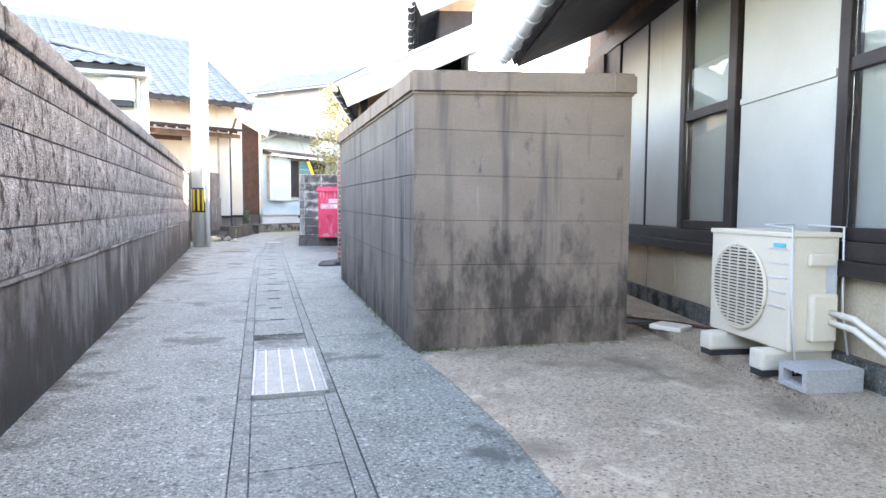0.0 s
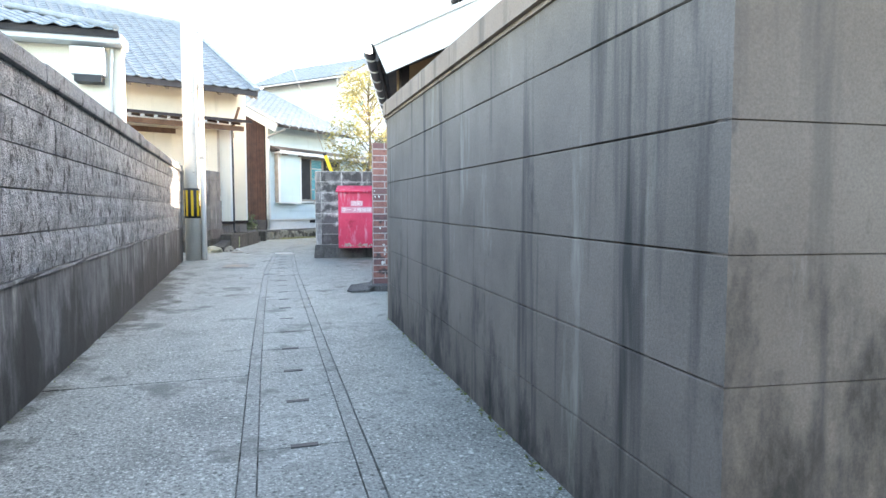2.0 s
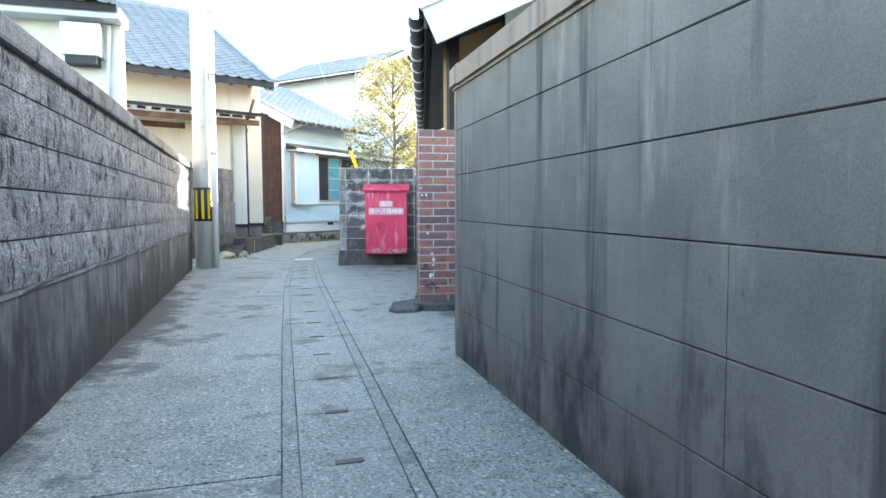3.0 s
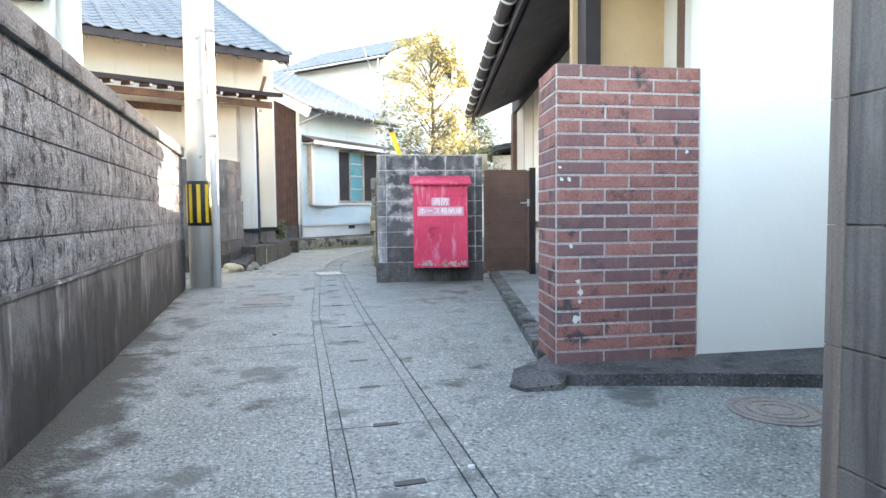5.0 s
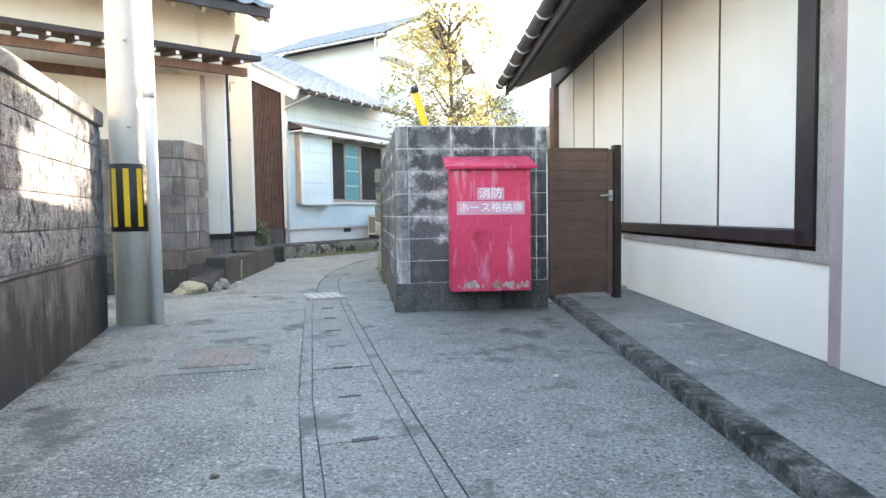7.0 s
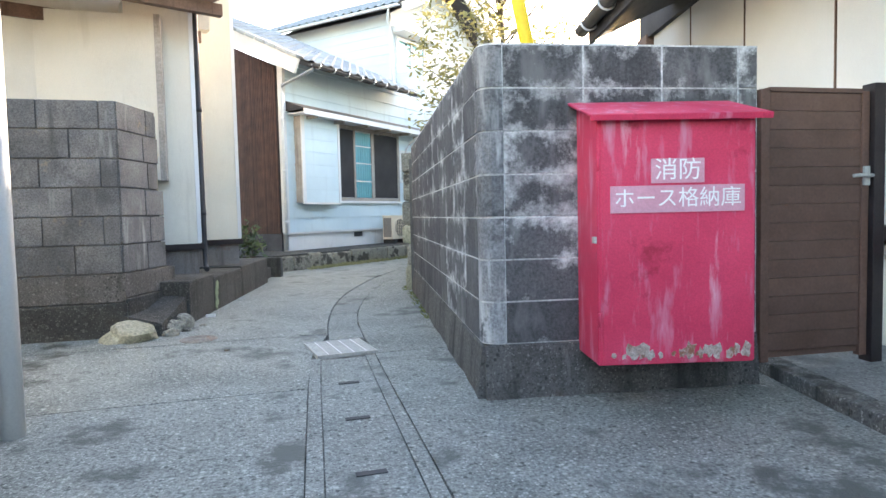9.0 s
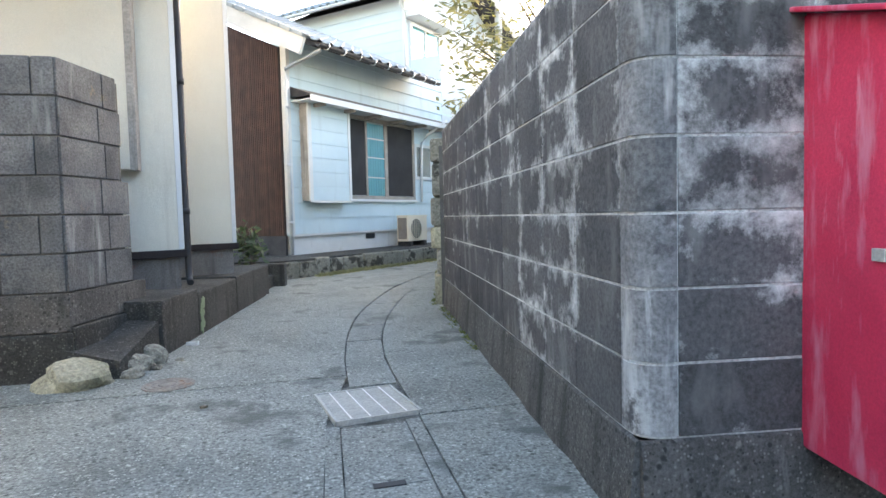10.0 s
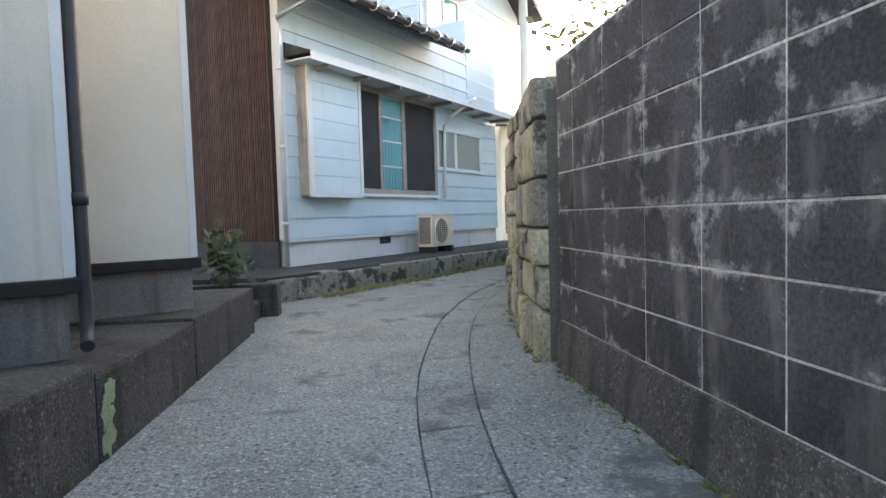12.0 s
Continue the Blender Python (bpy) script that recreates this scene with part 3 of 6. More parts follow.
def grating(x, y, w, d, tilt, turn, label):
    """A drain grating: a frame, close bars across and four pale ribs."""
    g = thing("drain_grate", label, "drain grate", x, y, 0.0, group="drain grates")
    m = pose(x, y, 0.004, tilt[0], tilt[1], turn)
    bm = bmesh.new()
    for lo, hi in (((-w / 2, -d / 2), (w / 2, -d / 2 + 0.012)), ((-w / 2, d / 2 - 0.012), (w / 2, d / 2)), ((-w / 2, -d / 2), (-w / 2 + 0.012, d / 2)), ((w / 2 - 0.012, -d / 2), (w / 2, d / 2))):
        box(bm, (*lo, -0.03), (*hi, 0.008), m)
    part("frame", bm, M["steel"], g)
    part("base", B((-w / 2 + 0.013, -d / 2 + 0.013, -0.03), (w / 2 - 0.013, d / 2 - 0.013, -0.016), m), M["black"], g)
    n = int(d / 0.016)
    for i in range(n):
        yy = -d / 2 + 0.016 + i * (d - 0.03) / n
        part("bar", B((-w / 2 + 0.013, yy, -0.014), (w / 2 - 0.013, yy + 0.0105, 0.004), m), M["steel"], g)
    for i in range(4):
        xx = -w / 2 + (i + 0.85) * w / 4.7
        part("rib", B((xx, -d / 2 + 0.013, 0.0045), (xx + 0.006, d / 2 - 0.013, 0.0075), m), M["letter"], g, "pale worn rib")
    return g


grating(0.205, 3.56, 0.372, 0.99, (0, 0), -1.5, "rectangular steel drain grate set flush in the lane")
grating(0.645, 16.30, 0.40, 0.46, (0.0, 0.6), 8.0, "square steel drain grate tilted slightly over the bend of the drain")

# inspection cover with an iron middle
cover = thing("inspection_cover", "square concrete inspection cover with a rusty iron plate in the middle", "manhole cover", -0.26, 13.5)
mc = axes(-0.26, 13.52, 1, -0.06)
part("surround", prism(bmesh.new(), [(-0.30, -0.40), (0.30, -0.40), (0.30, 0.40), (-0.30, 0.40)], -0.02, 0.004, mc), M["lid"], cover)
plate = part("plate", prism(bmesh.new(), [(-0.20, -0.27), (0.20, -0.27), (0.20, 0.27), (-0.20, 0.27)], -0.01, 0.009, mc), M["iron"], cover, "rusty patterned iron plate")
for i in range(6):
    part("ridge", B((-0.18 + i * 0.065, -0.25, 0.009), (-0.155 + i * 0.065, 0.25, 0.0125), mc), M["iron"], plate)


def round_cover(x, y, r, label, material):
    bm = bmesh.new()
    bmesh.ops.create_cone(bm, cap_ends=True, segments=40, radius1=r, radius2=r, depth=0.02, matrix=pose(x, y, -0.004))
    g = solid("manhole_cover", bm, material, label, "manhole cover", group="round covers")
    bm = bmesh.new()
    for k in (0.35, 0.6, 0.85):
        ring = [(x + r * k * math.cos(a * math.pi / 16), y + r * k * math.sin(a * math.pi / 16), 0.006) for a in range(33)]
        tube(bm, ring, 0.006, 5, False)
    part("ring", bm, material, g)


round_cover(2.09, 9.05, 0.21, "round iron manhole cover in the side passage", M["iron"])
round_cover(-0.33, 17.0, 0.135, "small rust-brown round iron cover in the lane", M["iron"])

# yard beside the enclosure, slightly above the lane
bm = bmesh.new()
prism(bm, [(1.02, 3.60), (1.03, 3.05), (1.02, 2.28), (0.97, 1.80), (0.80, -2.0), (0.6, -9.0), (9, -9), (9, 9.3), (3.4, 9.4), (2.9, 5.0)], -0.05, 0.006)
solid("yard", bm, M["yard"], "stained tan concrete yard between the lane and a house", "yard", kind="structure")

# ---- left boundary wall ----
LW0, LW1 = (-0.91 + 0.0225 * 6.0, -6.0), (-1.247, 15.0)
ml = axes(*LW0, LW1[0] - LW0[0], LW1[1] - LW0[1])
LWL = math.hypot(LW1[0] - LW0[0], LW1[1] - LW0[1])
wall_left = thing("wall_left", "long dark split-face block wall with a smooth concrete foot and coping", "wall", LW0[0], LW0[1], 0, kind="structure")
part("core", B((0, 0.008, -0.05), (LWL, 0.17, 1.64), ml), M["dark_mortar"], wall_left)
for a, b in ((0, 7.5), (7.5, 14.2), (14.2, LWL)):
    rings = []
    for i in range(25):
        s0 = a + (b - a) * i / 24
        k = 0.004 * math.sin(s0 * 5.3) + 0.003 * math.sin(s0 * 11.9)
        rings.append([ml @ Vector(q) for q in ((s0, -0.014 - k, -0.05), (s0, -0.012 + k, 0.598), (s0, -0.026 + k, 0.604), (s0, -0.024 - k, 0.622 + k), (s0, 0.05, 0.622), (s0, 0.05, -0.05))])
    part("footing", loft(bmesh.new(), rings), M["wall_foot"], wall_left)
n = 0
s = 0.0
while s < LWL:
    e = min(s + 1.8, LWL)
    part("coping", B((s + 0.004, -0.045, 1.64), (e - 0.004, 0.20, 1.755 + 0.012 * math.sin(s)), ml, bevel=0.02), M["cap"], wall_left)
    s = e

# ---- rendered enclosure by the yard ----
EN = [(1.155, 7.95), (1.02, 3.79), (2.53, 3.65), (2.69, 7.80)]
enclosure = thing("wall_enclosure", "streaked grey-brown rendered block enclosure with an overhanging cap", "wall", 1.8, 5.8, 0, kind="structure")
joints = [[-0.03, 0.32, 0.603, 0.888, 1.18, 1.465], [-0.03, 0.268, 0.562, 0.853, 1.143, 1.435], [-0.03, 0.257, 0.553, 0.845, 1.134, 1.429], [-0.03, 0.29, 0.58, 0.87, 1.16, 1.45]]
top = [1.725, 1.652, 1.702, 1.72]
for i, (p, q) in enumerate(zip(EN, EN[1:] + EN[:1])):
    m = axes(*p, q[0] - p[0], q[1] - p[1])
    L = math.hypot(q[0] - p[0], q[1] - p[1])
    za, zb = top[i], top[(i + 1) % 4]
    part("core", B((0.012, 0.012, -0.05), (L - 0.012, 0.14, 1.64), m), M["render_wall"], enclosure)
    ja, jb = joints[i] + [za + 0.003], joints[(i + 1) % 4] + [zb + 0.003]
    for k in range(6):
        cut = [0.0, L * 0.62, L] if i == 0 and k in (1, 2) else [0.0, L]
        for c, d in zip(cut, cut[1:]):
            gap, lip = (0.0016, 0.003) if i == 0 else (0.0006, 0.0012)
            lo = [ja[k] + (jb[k] - ja[k]) * x / L + gap for x in (c, d)]
            hi = [ja[k + 1] + (jb[k + 1] - ja[k + 1]) * x / L - gap for x in (c, d)]
            e0, e1 = c + (0.002 if c else 0.0), d - (0.002 if d < L else 0.0)
            rings = []
            for n in range(9):
                f = n / 8
                x, z0, z1 = e0 + (e1 - e0) * f, lo[0] + (lo[1] - lo[0]) * f, hi[0] + (hi[1] - hi[0]) * f
                o = 0.0 if n in (0, 8) else 0.0015 * math.sin(x * 7.0 + k)
                rings.append([m @ Vector(q) for q in ((x, 0.004, z0), (x, o, z0 + lip), (x, o, z1 - lip), (x, 0.004, z1), (x, 0.05, z1), (x, 0.05, z0))])
            # the lane side takes the copy with shade in its base colour
            part("course", loft(bmesh.new(), rings), M["mould_shade_wall" if i == 0 else "render_wall"], enclosure, "black mould and painted-in shade over the lane side" if i == 0 else "")
    bm = bmesh.new()
    prism(bm, [(-0.03, -0.03), (L + 0.0299, -0.03), (L + 0.0299, 0.17), (-0.03, 0.17)], 0.0, 0.15, m)
    mi = m.inverted()
    for v in bm.verts:
        v.co.z += za + (zb - za) * (mi @ v.co).x / L
    bmesh.ops.bevel(bm, geom=bm.edges[:], offset=0.02, segments=2, affect="EDGES")
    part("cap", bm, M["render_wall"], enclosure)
bm = bmesh.new()
prism(bm, [(1.2, 3.95), (2.45, 3.85), (2.54, 7.65), (1.28, 7.78)], -0.04, 1.45)
part("planting_bed", bm, M["soil"], enclosure, "earth filling the enclosure")

# ---- unseen plain wall, added to block the low sun between the houses ----
solid("wall_back", B((6.4, 5.6, -0.05), (6.6, 12.5, 4.4)), M["white_wall"], "plain pale wall added out of view behind the yard to block the low sun", "wall", kind="structure")

# ---- brick screen ----
BR0, BR1, BRS = (1.395, 9.915), (2.265, 9.837), (1.476, 10.32)
brick_wall = thing("brick_screen", "weathered red brick screen wall with pale mortar joints", "brick wall", 1.9, 10.4, 0.0)
bh = [0.055 + 0.0767 * i for i in range(23)]
bm = bmesh.new()
prism(bm, [(BR0[0] - 0.001, BR0[1] - 0.002), (BR1[0] + 0.0, BR1[1] - 0.002), (BR1[0] + 0.10, BR1[1] + 0.41), (BRS[0] - 0.002, BRS[1] - 0.002)], 0.0, 1.738)
part("mortar", bm, M["brick_mortar"], brick_wall)

# ---- fire-hose wall ----
W0, W1, WF = (1.193, 14.867), (1.85, 19.15), (2.585, 14.656)
hose_wall = thing("wall_hose", "dark weathered concrete block wall with whitened mortar joints", "wall", 1.6, 16.5, 0, kind="structure")
mws = axes(*W1, W0[0] - W1[0], W0[1] - W1[1])
mwf = axes(*W0, WF[0] - W0[0], WF[1] - W0[1])
WSL, WFL = math.hypot(W1[0] - W0[0], W1[1] - W0[1]), math.hypot(WF[0] - W0[0], WF[1] - W0[1])
part("core", B((0, -0.002, -0.05), (WSL - 0.07, 0.115, 1.70), mws), M["mortar"], hose_wall)
part("core", B((0.07, -0.002, -0.05), (WFL, 0.115, 1.70), mwf), M["mortar"], hose_wall)
for m, L in ((mws, WSL), (mwf, WFL)):
    rings = []
    for i in range(25):
        a = L * i / 24
        lo = 0.035 + 0.006 * math.sin(i * 1.1) + 0.004 * math.sin(i * 2.9)
        rings.append([m @ Vector(q) for q in ((a, -lo, -0.05), (a, -0.5 * lo - 0.006, 0.13), (a, -0.012, 0.255 + 0.2 * (lo - 0.035)), (a, -0.004, 0.262), (a, 0.10, 0.262), (a, 0.10, -0.05))])
    bm = loft(bmesh.new(), rings)
    part("footing", bm, M["foot_dark"], hose_wall)

# ---- red hose box on the wall ----
hb = thing("hose_box", "faded red metal fire-hose locker with a sloping lid and peeling foot", "hose locker", 1.9, 14.5, 0.21)
HB0, HB1 = (1.585, 14.482), (2.272, 14.322)
mh = axes(*HB0, HB1[0] - HB0[0], HB1[1] - HB0[1])
HBW, HBD = math.hypot(HB1[0] - HB0[0], HB1[1] - HB0[1]), 0.325
bm = bmesh.new()
v = [bm.verts.new(mh @ Vector(p)) for p in ((0, 0, 0.215), (HBW, 0, 0.215), (HBW, HBD, 0.215), (0, HBD, 0.215), (0, 0, 1.305), (HBW, 0, 1.305), (HBW, HBD, 1.405), (0, HBD, 1.405))]
for f in ((0, 3, 2, 1), (4, 5, 6, 7), (0, 1, 5, 4), (1, 2, 6, 5), (2, 3, 7, 6), (3, 0, 4, 7)):
    bm.faces.new([v[i] for i in f])
bmesh.ops.bevel(bm, geom=bm.edges[:], offset=0.006, segments=2, affect="EDGES")
part("body", bm, M["red_box"], hb)
bm = bmesh.new()
slope = math.degrees(math.atan2(0.1, HBD))
box(bm, (-0.045, -0.06, 0.0), (HBW + 0.045, HBD + 0.01, 0.014), mh @ pose(0, 0, 1.308, slope, 0, 0), bevel=0.006)
box(bm, (-0.043, -0.062, -0.012), (HBW + 0.043, -0.052, 0.012), mh @ pose(0, 0, 1.308, slope, 0, 0))
part("lid", bm, M["red_box"], hb)
part("door", B((0.02, -0.005, 0.235), (HBW - 0.012, 0.0, 1.28), mh, bevel=0.002), M["red_box"], hb)
for z in (0.42, 1.1):
    bm = bmesh.new()
    tube(bm, [mh @ Vector((0.004, -0.006, z - 0.03)), mh @ Vector((0.004, -0.006, z + 0.03))], 0.006, 8)
    part("hinge", bm, M["red_box"], hb)
part("latch", B((-0.012, 0.01, 0.755), (0.0, 0.05, 0.785), mh, bevel=0.003), M["steel"], hb, "small steel latch")


def text(body, size, m, parent, width):
    """Raised lettering, scaled to a given width."""
    cu = bpy.data.curves.new("lettering", "FONT")
    cu.body, cu.size, cu.extrude, cu.align_x, cu.align_y, cu.offset = body, size, 0.0008, "CENTER", "CENTER", 0.0
    tmp = bpy.data.objects.new("lettering", cu)
    scene.collection.objects.link(tmp)
    bpy.context.view_layer.update()
    me = bpy.data.meshes.new_from_object(tmp.evaluated_get(bpy.context.evaluated_depsgraph_get()))
    bpy.data.objects.remove(tmp)
    me.materials.clear()
    me.materials.append(M["letter"])
    xs = [v.co.x for v in me.vertices]
    k = width / max(max(xs) - min(xs), 1e-6)
    return piece("lettering", me, parent, m @ Matrix.Diagonal((k, 1, 1, 1)))


face = mh @ pose(0, -0.005, 0, 90, 0, 0)
sg = part("sign_plate", B((0.235, -0.011, 1.012), (0.47, -0.0055, 1.118), mh), M["sign"], hb, "faded pink upper name plate")
text("消防", 0.10, mh @ pose(0.352, -0.0125, 1.065, 90, 0, 0), sg, 0.20)
sg = part("sign_plate", B((0.055, -0.011, 0.885), (0.650, -0.0055, 1.002), mh), M["sign"], hb, "faded pink lower name plate")
text("ホース格納庫", 0.092, mh @ pose(0.352, -0.0125, 0.943, 90, 0, 0), sg, 0.555)

# ---- utility poles ----
up = thing("utility_pole", "grey spun-concrete utility pole with a black and yellow guard", "utility pole", -1.06, 15.12)
bm = bmesh.new()
tube(bm, [(-1.06, 15.12, z) for z in (-0.05, 2, 4, 6, 8.5, 11)], 0.142, 28, True, 0.10)
shaft = part("shaft", bm, M["pole"], up)
bm = bmesh.new()
tube(bm, [(-1.06, 15.12, 0.79), (-1.06, 15.12, 1.35)], 0.147, 28, True, 0.145)
guard = part("guard", bm, M["black"], up, "black warning sleeve")
for k in range(9):
    a = radians(k * 40 - 95)
    bm = bmesh.new()
    for q in range(4):
        a0, a1 = a + radians(q * 4.2), a + radians(q * 4.2 + 4.2)
        ring = [(-1.06 + r * math.cos(t), 15.12 + r * math.sin(t)) for r, t in ((0.1455, a0), (0.1495, a0), (0.1495, a1), (0.1455, a1))]
        prism(bm, ring, 0.83, 1.31)
    part("stripe", bm, M["yellow"], guard, "yellow reflective stripe")
for z in (1.65, 2.35, 3.1):
    bm = bmesh.new()
    tube(bm, [(-1.02, 14.98, z), (-0.99, 14.94, z)], 0.012, 8)
    part("bolt_socket", bm, M["steel"], up)
pp = thing("steel_pole", "slender pale-painted steel pole beside the utility pole", "pole", -0.862, 15.05)
bm = bmesh.new()
tube(bm, [(-0.862, 15.05, z) for z in (-0.05, 1.5, 2.5, 4.6)], 0.047, 16)
part("shaft", bm, M["pale_pole"], pp)
for z in (1.9, 3.2, 4.2):
    bm = bmesh.new()
    tube(bm, [(-0.862, 15.05, z), (-0.862, 15.05, z + 0.05)], 0.052, 16)
    part("clamp", bm, M["steel"], pp, "steel band clamp")

# ---- low block wall in front of the cream house ----
LC = (-0.89, 17.34)
low_wall = thing("wall_low", "short return of weathered grey concrete blocks on a cracked foot", "wall", -1.2, 17.6, 0, kind="structure")
mlf = axes(-2.9, 17.40, LC[0] + 2.9, LC[1] - 17.40)
LFL = math.hypot(LC[0] + 2.9, LC[1] - 17.40)
mls = axes(*LC, 0.22, 0.66)
part("core", B((0, 0.006, -0.02), (LFL - 0.006, 0.12, 1.81), mlf), M["dark_mortar"], low_wall)
part("core", B((0.006, 0.006, -0.02), (0.60, 0.12, 1.80), mls), M["dark_mortar"], low_wall)
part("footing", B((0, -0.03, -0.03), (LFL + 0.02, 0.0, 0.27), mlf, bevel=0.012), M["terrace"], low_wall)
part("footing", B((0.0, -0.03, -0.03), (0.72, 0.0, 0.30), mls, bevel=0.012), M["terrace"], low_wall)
part("footing", B((0, -0.010, 0.275), (LFL + 0.008, 0.02, 0.495), mlf, bevel=0.006), M["foot_dark"], low_wall)
part("footing", B((0.0, -0.010, 0.305), (0.80, 0.02, 0.495), mls, bevel=0.006), M["foot_dark"], low_wall)

# ---- terrace steps of the cream house ----
terrace = thing("terrace", "stepped dark concrete terrace along the foot of the cream house", "terrace", -0.5, 19.3)
TA, TB = (-0.475, 17.78), (0.165, 21.05)
mt = axes(*TA, TB[0] - TA[0], TB[1] - TA[1])
TL = math.hypot(TB[0] - TA[0], TB[1] - TA[1])
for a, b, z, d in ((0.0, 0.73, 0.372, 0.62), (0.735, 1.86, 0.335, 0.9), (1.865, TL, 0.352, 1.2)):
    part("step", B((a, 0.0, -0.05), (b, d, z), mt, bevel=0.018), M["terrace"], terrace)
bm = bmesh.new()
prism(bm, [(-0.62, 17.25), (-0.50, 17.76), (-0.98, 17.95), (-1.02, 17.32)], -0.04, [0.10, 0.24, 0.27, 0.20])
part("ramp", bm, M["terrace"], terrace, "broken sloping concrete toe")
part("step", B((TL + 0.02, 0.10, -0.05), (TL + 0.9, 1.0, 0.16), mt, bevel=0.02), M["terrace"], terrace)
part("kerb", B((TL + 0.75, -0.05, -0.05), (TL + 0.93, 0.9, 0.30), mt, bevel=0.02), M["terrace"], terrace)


def stone(x, y, r, squash, label, material, seed, group="loose stones"):
    bm = bmesh.new()
    bmesh.ops.create_icosphere(bm, subdivisions=3, radius=1.0)
    off = Vector((seed * 3.1, seed * 1.7, seed))
    for v in bm.verts:
        d = 1 + 0.35 * noise.noise(v.co * 1.4 + off) + 0.13 * noise.noise(v.co * 4 + off)
        v.co = Vector((v.co.x * r * d * 1.2, v.co.y * r * d, max(-0.25, v.co.z) * r * d * squash))
        v.co += Vector((x, y, r * squash * 0.22))
    return solid("stone", bm, material, label, "stone", group)


stone(-0.83, 17.18, 0.155, 0.75, "mossy yellow-green boulder at the broken terrace foot", M["moss_stone"], 1)
stone(-0.60, 17.45, 0.10, 0.9, "grey broken stone at the terrace foot", M["rubble"], 2)
stone(-0.535, 17.60, 0.085, 1.2, "grey broken stone at the terrace foot", M["rubble"], 3)
stone(-0.56, 17.27, 0.055, 0.8, "pale grey pebble beside the terrace", M["rubble"], 4)
stone(-0.47, 17.42, 0.032, 0.7, "pale grey pebble beside the terrace", M["rubble"], 5)
stone(-0.36, 17.62, 0.024, 0.6, "pale grey pebble beside the terrace", M["rubble"], 6)

def group_part(name, label, parent, x, y, z):
    ob = hang(new(name), parent, pose(x, y, z))
    ob.empty_display_size = 0.1
    ob["label"] = label
    return ob


# ---- roofs ----
def tile_mesh(name, w, l, material):
    """One pantile: a shallow wave across, a lip at its foot. Local x across, y up the slope, z out."""
    bm = bmesh.new()
    prof = [(0.0, 0.030), (0.10, 0.042), (0.22, 0.030), (0.42, 0.004), (0.62, 0.0), (0.85, 0.012), (1.0, 0.028)]
    rows = []
    for y, dz in ((0.0, 0.022), (0.02, 0.024), (l, 0.0)):
        rows.append([bm.verts.new((x * w, y, z + dz)) for x, z in prof])
    rows.append([bm.verts.new((x * w, 0.0, z + 0.004)) for x, z in prof])
    for a, b in ((rows[0], rows[1]), (rows[1], rows[2]), (rows[3], rows[0])):
        for i in range(len(prof) - 1):
            f = bm.faces.new((a[i], a[i + 1], b[i + 1], b[i]))
            f.smooth = True
    return mesh_of(name, bm, material)


def roof_plane(parent, m, width, run, rise, material, single=True, tile=0.265, course=0.235, rear=False, thick=0.09, hip=0.0):
    """A tiled roof slope. m: frame at the eave's left end, local x along the eave, local y inward. Its tiles are parts if single."""
    slope = math.atan2(rise, run)
    length = math.hypot(run, rise)
    mr = m @ pose(0, 0, 0, math.degrees(slope), 0, 0)
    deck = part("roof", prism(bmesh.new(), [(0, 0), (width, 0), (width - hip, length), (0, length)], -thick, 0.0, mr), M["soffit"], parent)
    me = tile_mesh("tile", tile, course + 0.05, material)
    nx, ny = int(width / tile), int(length / course)
    stack = bmesh.new()
    for j in range(ny):
        for i in range(nx):
            if (i + 1) * width / nx > width - hip * j / max(ny - 1, 1) + 0.01:
                continue
            q = mr @ pose(i * width / nx, -0.05 + j * course, 0.006 + rnd.uniform(0, 0.004), 0, 0, rnd.uniform(-0.5, 0.5))
            if single:
                piece("tile", me, deck, q)
            else:
                k = len(stack.verts)
                stack.from_mesh(me)
                stack.verts.ensure_lookup_table()
                for v in stack.verts[k:]:
                    v.co = q @ v.co
    if not single:
        st = part("tiles", stack, material, deck)
        st["kind"] = "stuff"
    else:
        stack.free()
    # wall under the ridge, added to stop sun leaking in beneath the roof
    if rear:
        part("rear_wall", B((0.05, run - 0.18, -m.translation.z), (width - 0.05, run - 0.05, rise - 0.12), m), M["white_wall"], parent)
    return mr, length, deck


def ridge(parent, p, q, material):
    bm = bmesh.new()
    a, b = Vector(p), Vector(q)
    tube(bm, [a, b], 0.10, 12)
    m = axes(a.x, a.y, b.x - a.x, b.y - a.y)
    L = math.hypot(b.x - a.x, b.y - a.y)
    box(bm, (0, -0.12, a.z - 0.20), (L, 0.12, a.z - 0.02), m)
    part("ridge", bm, material, parent, "capped tile ridge")


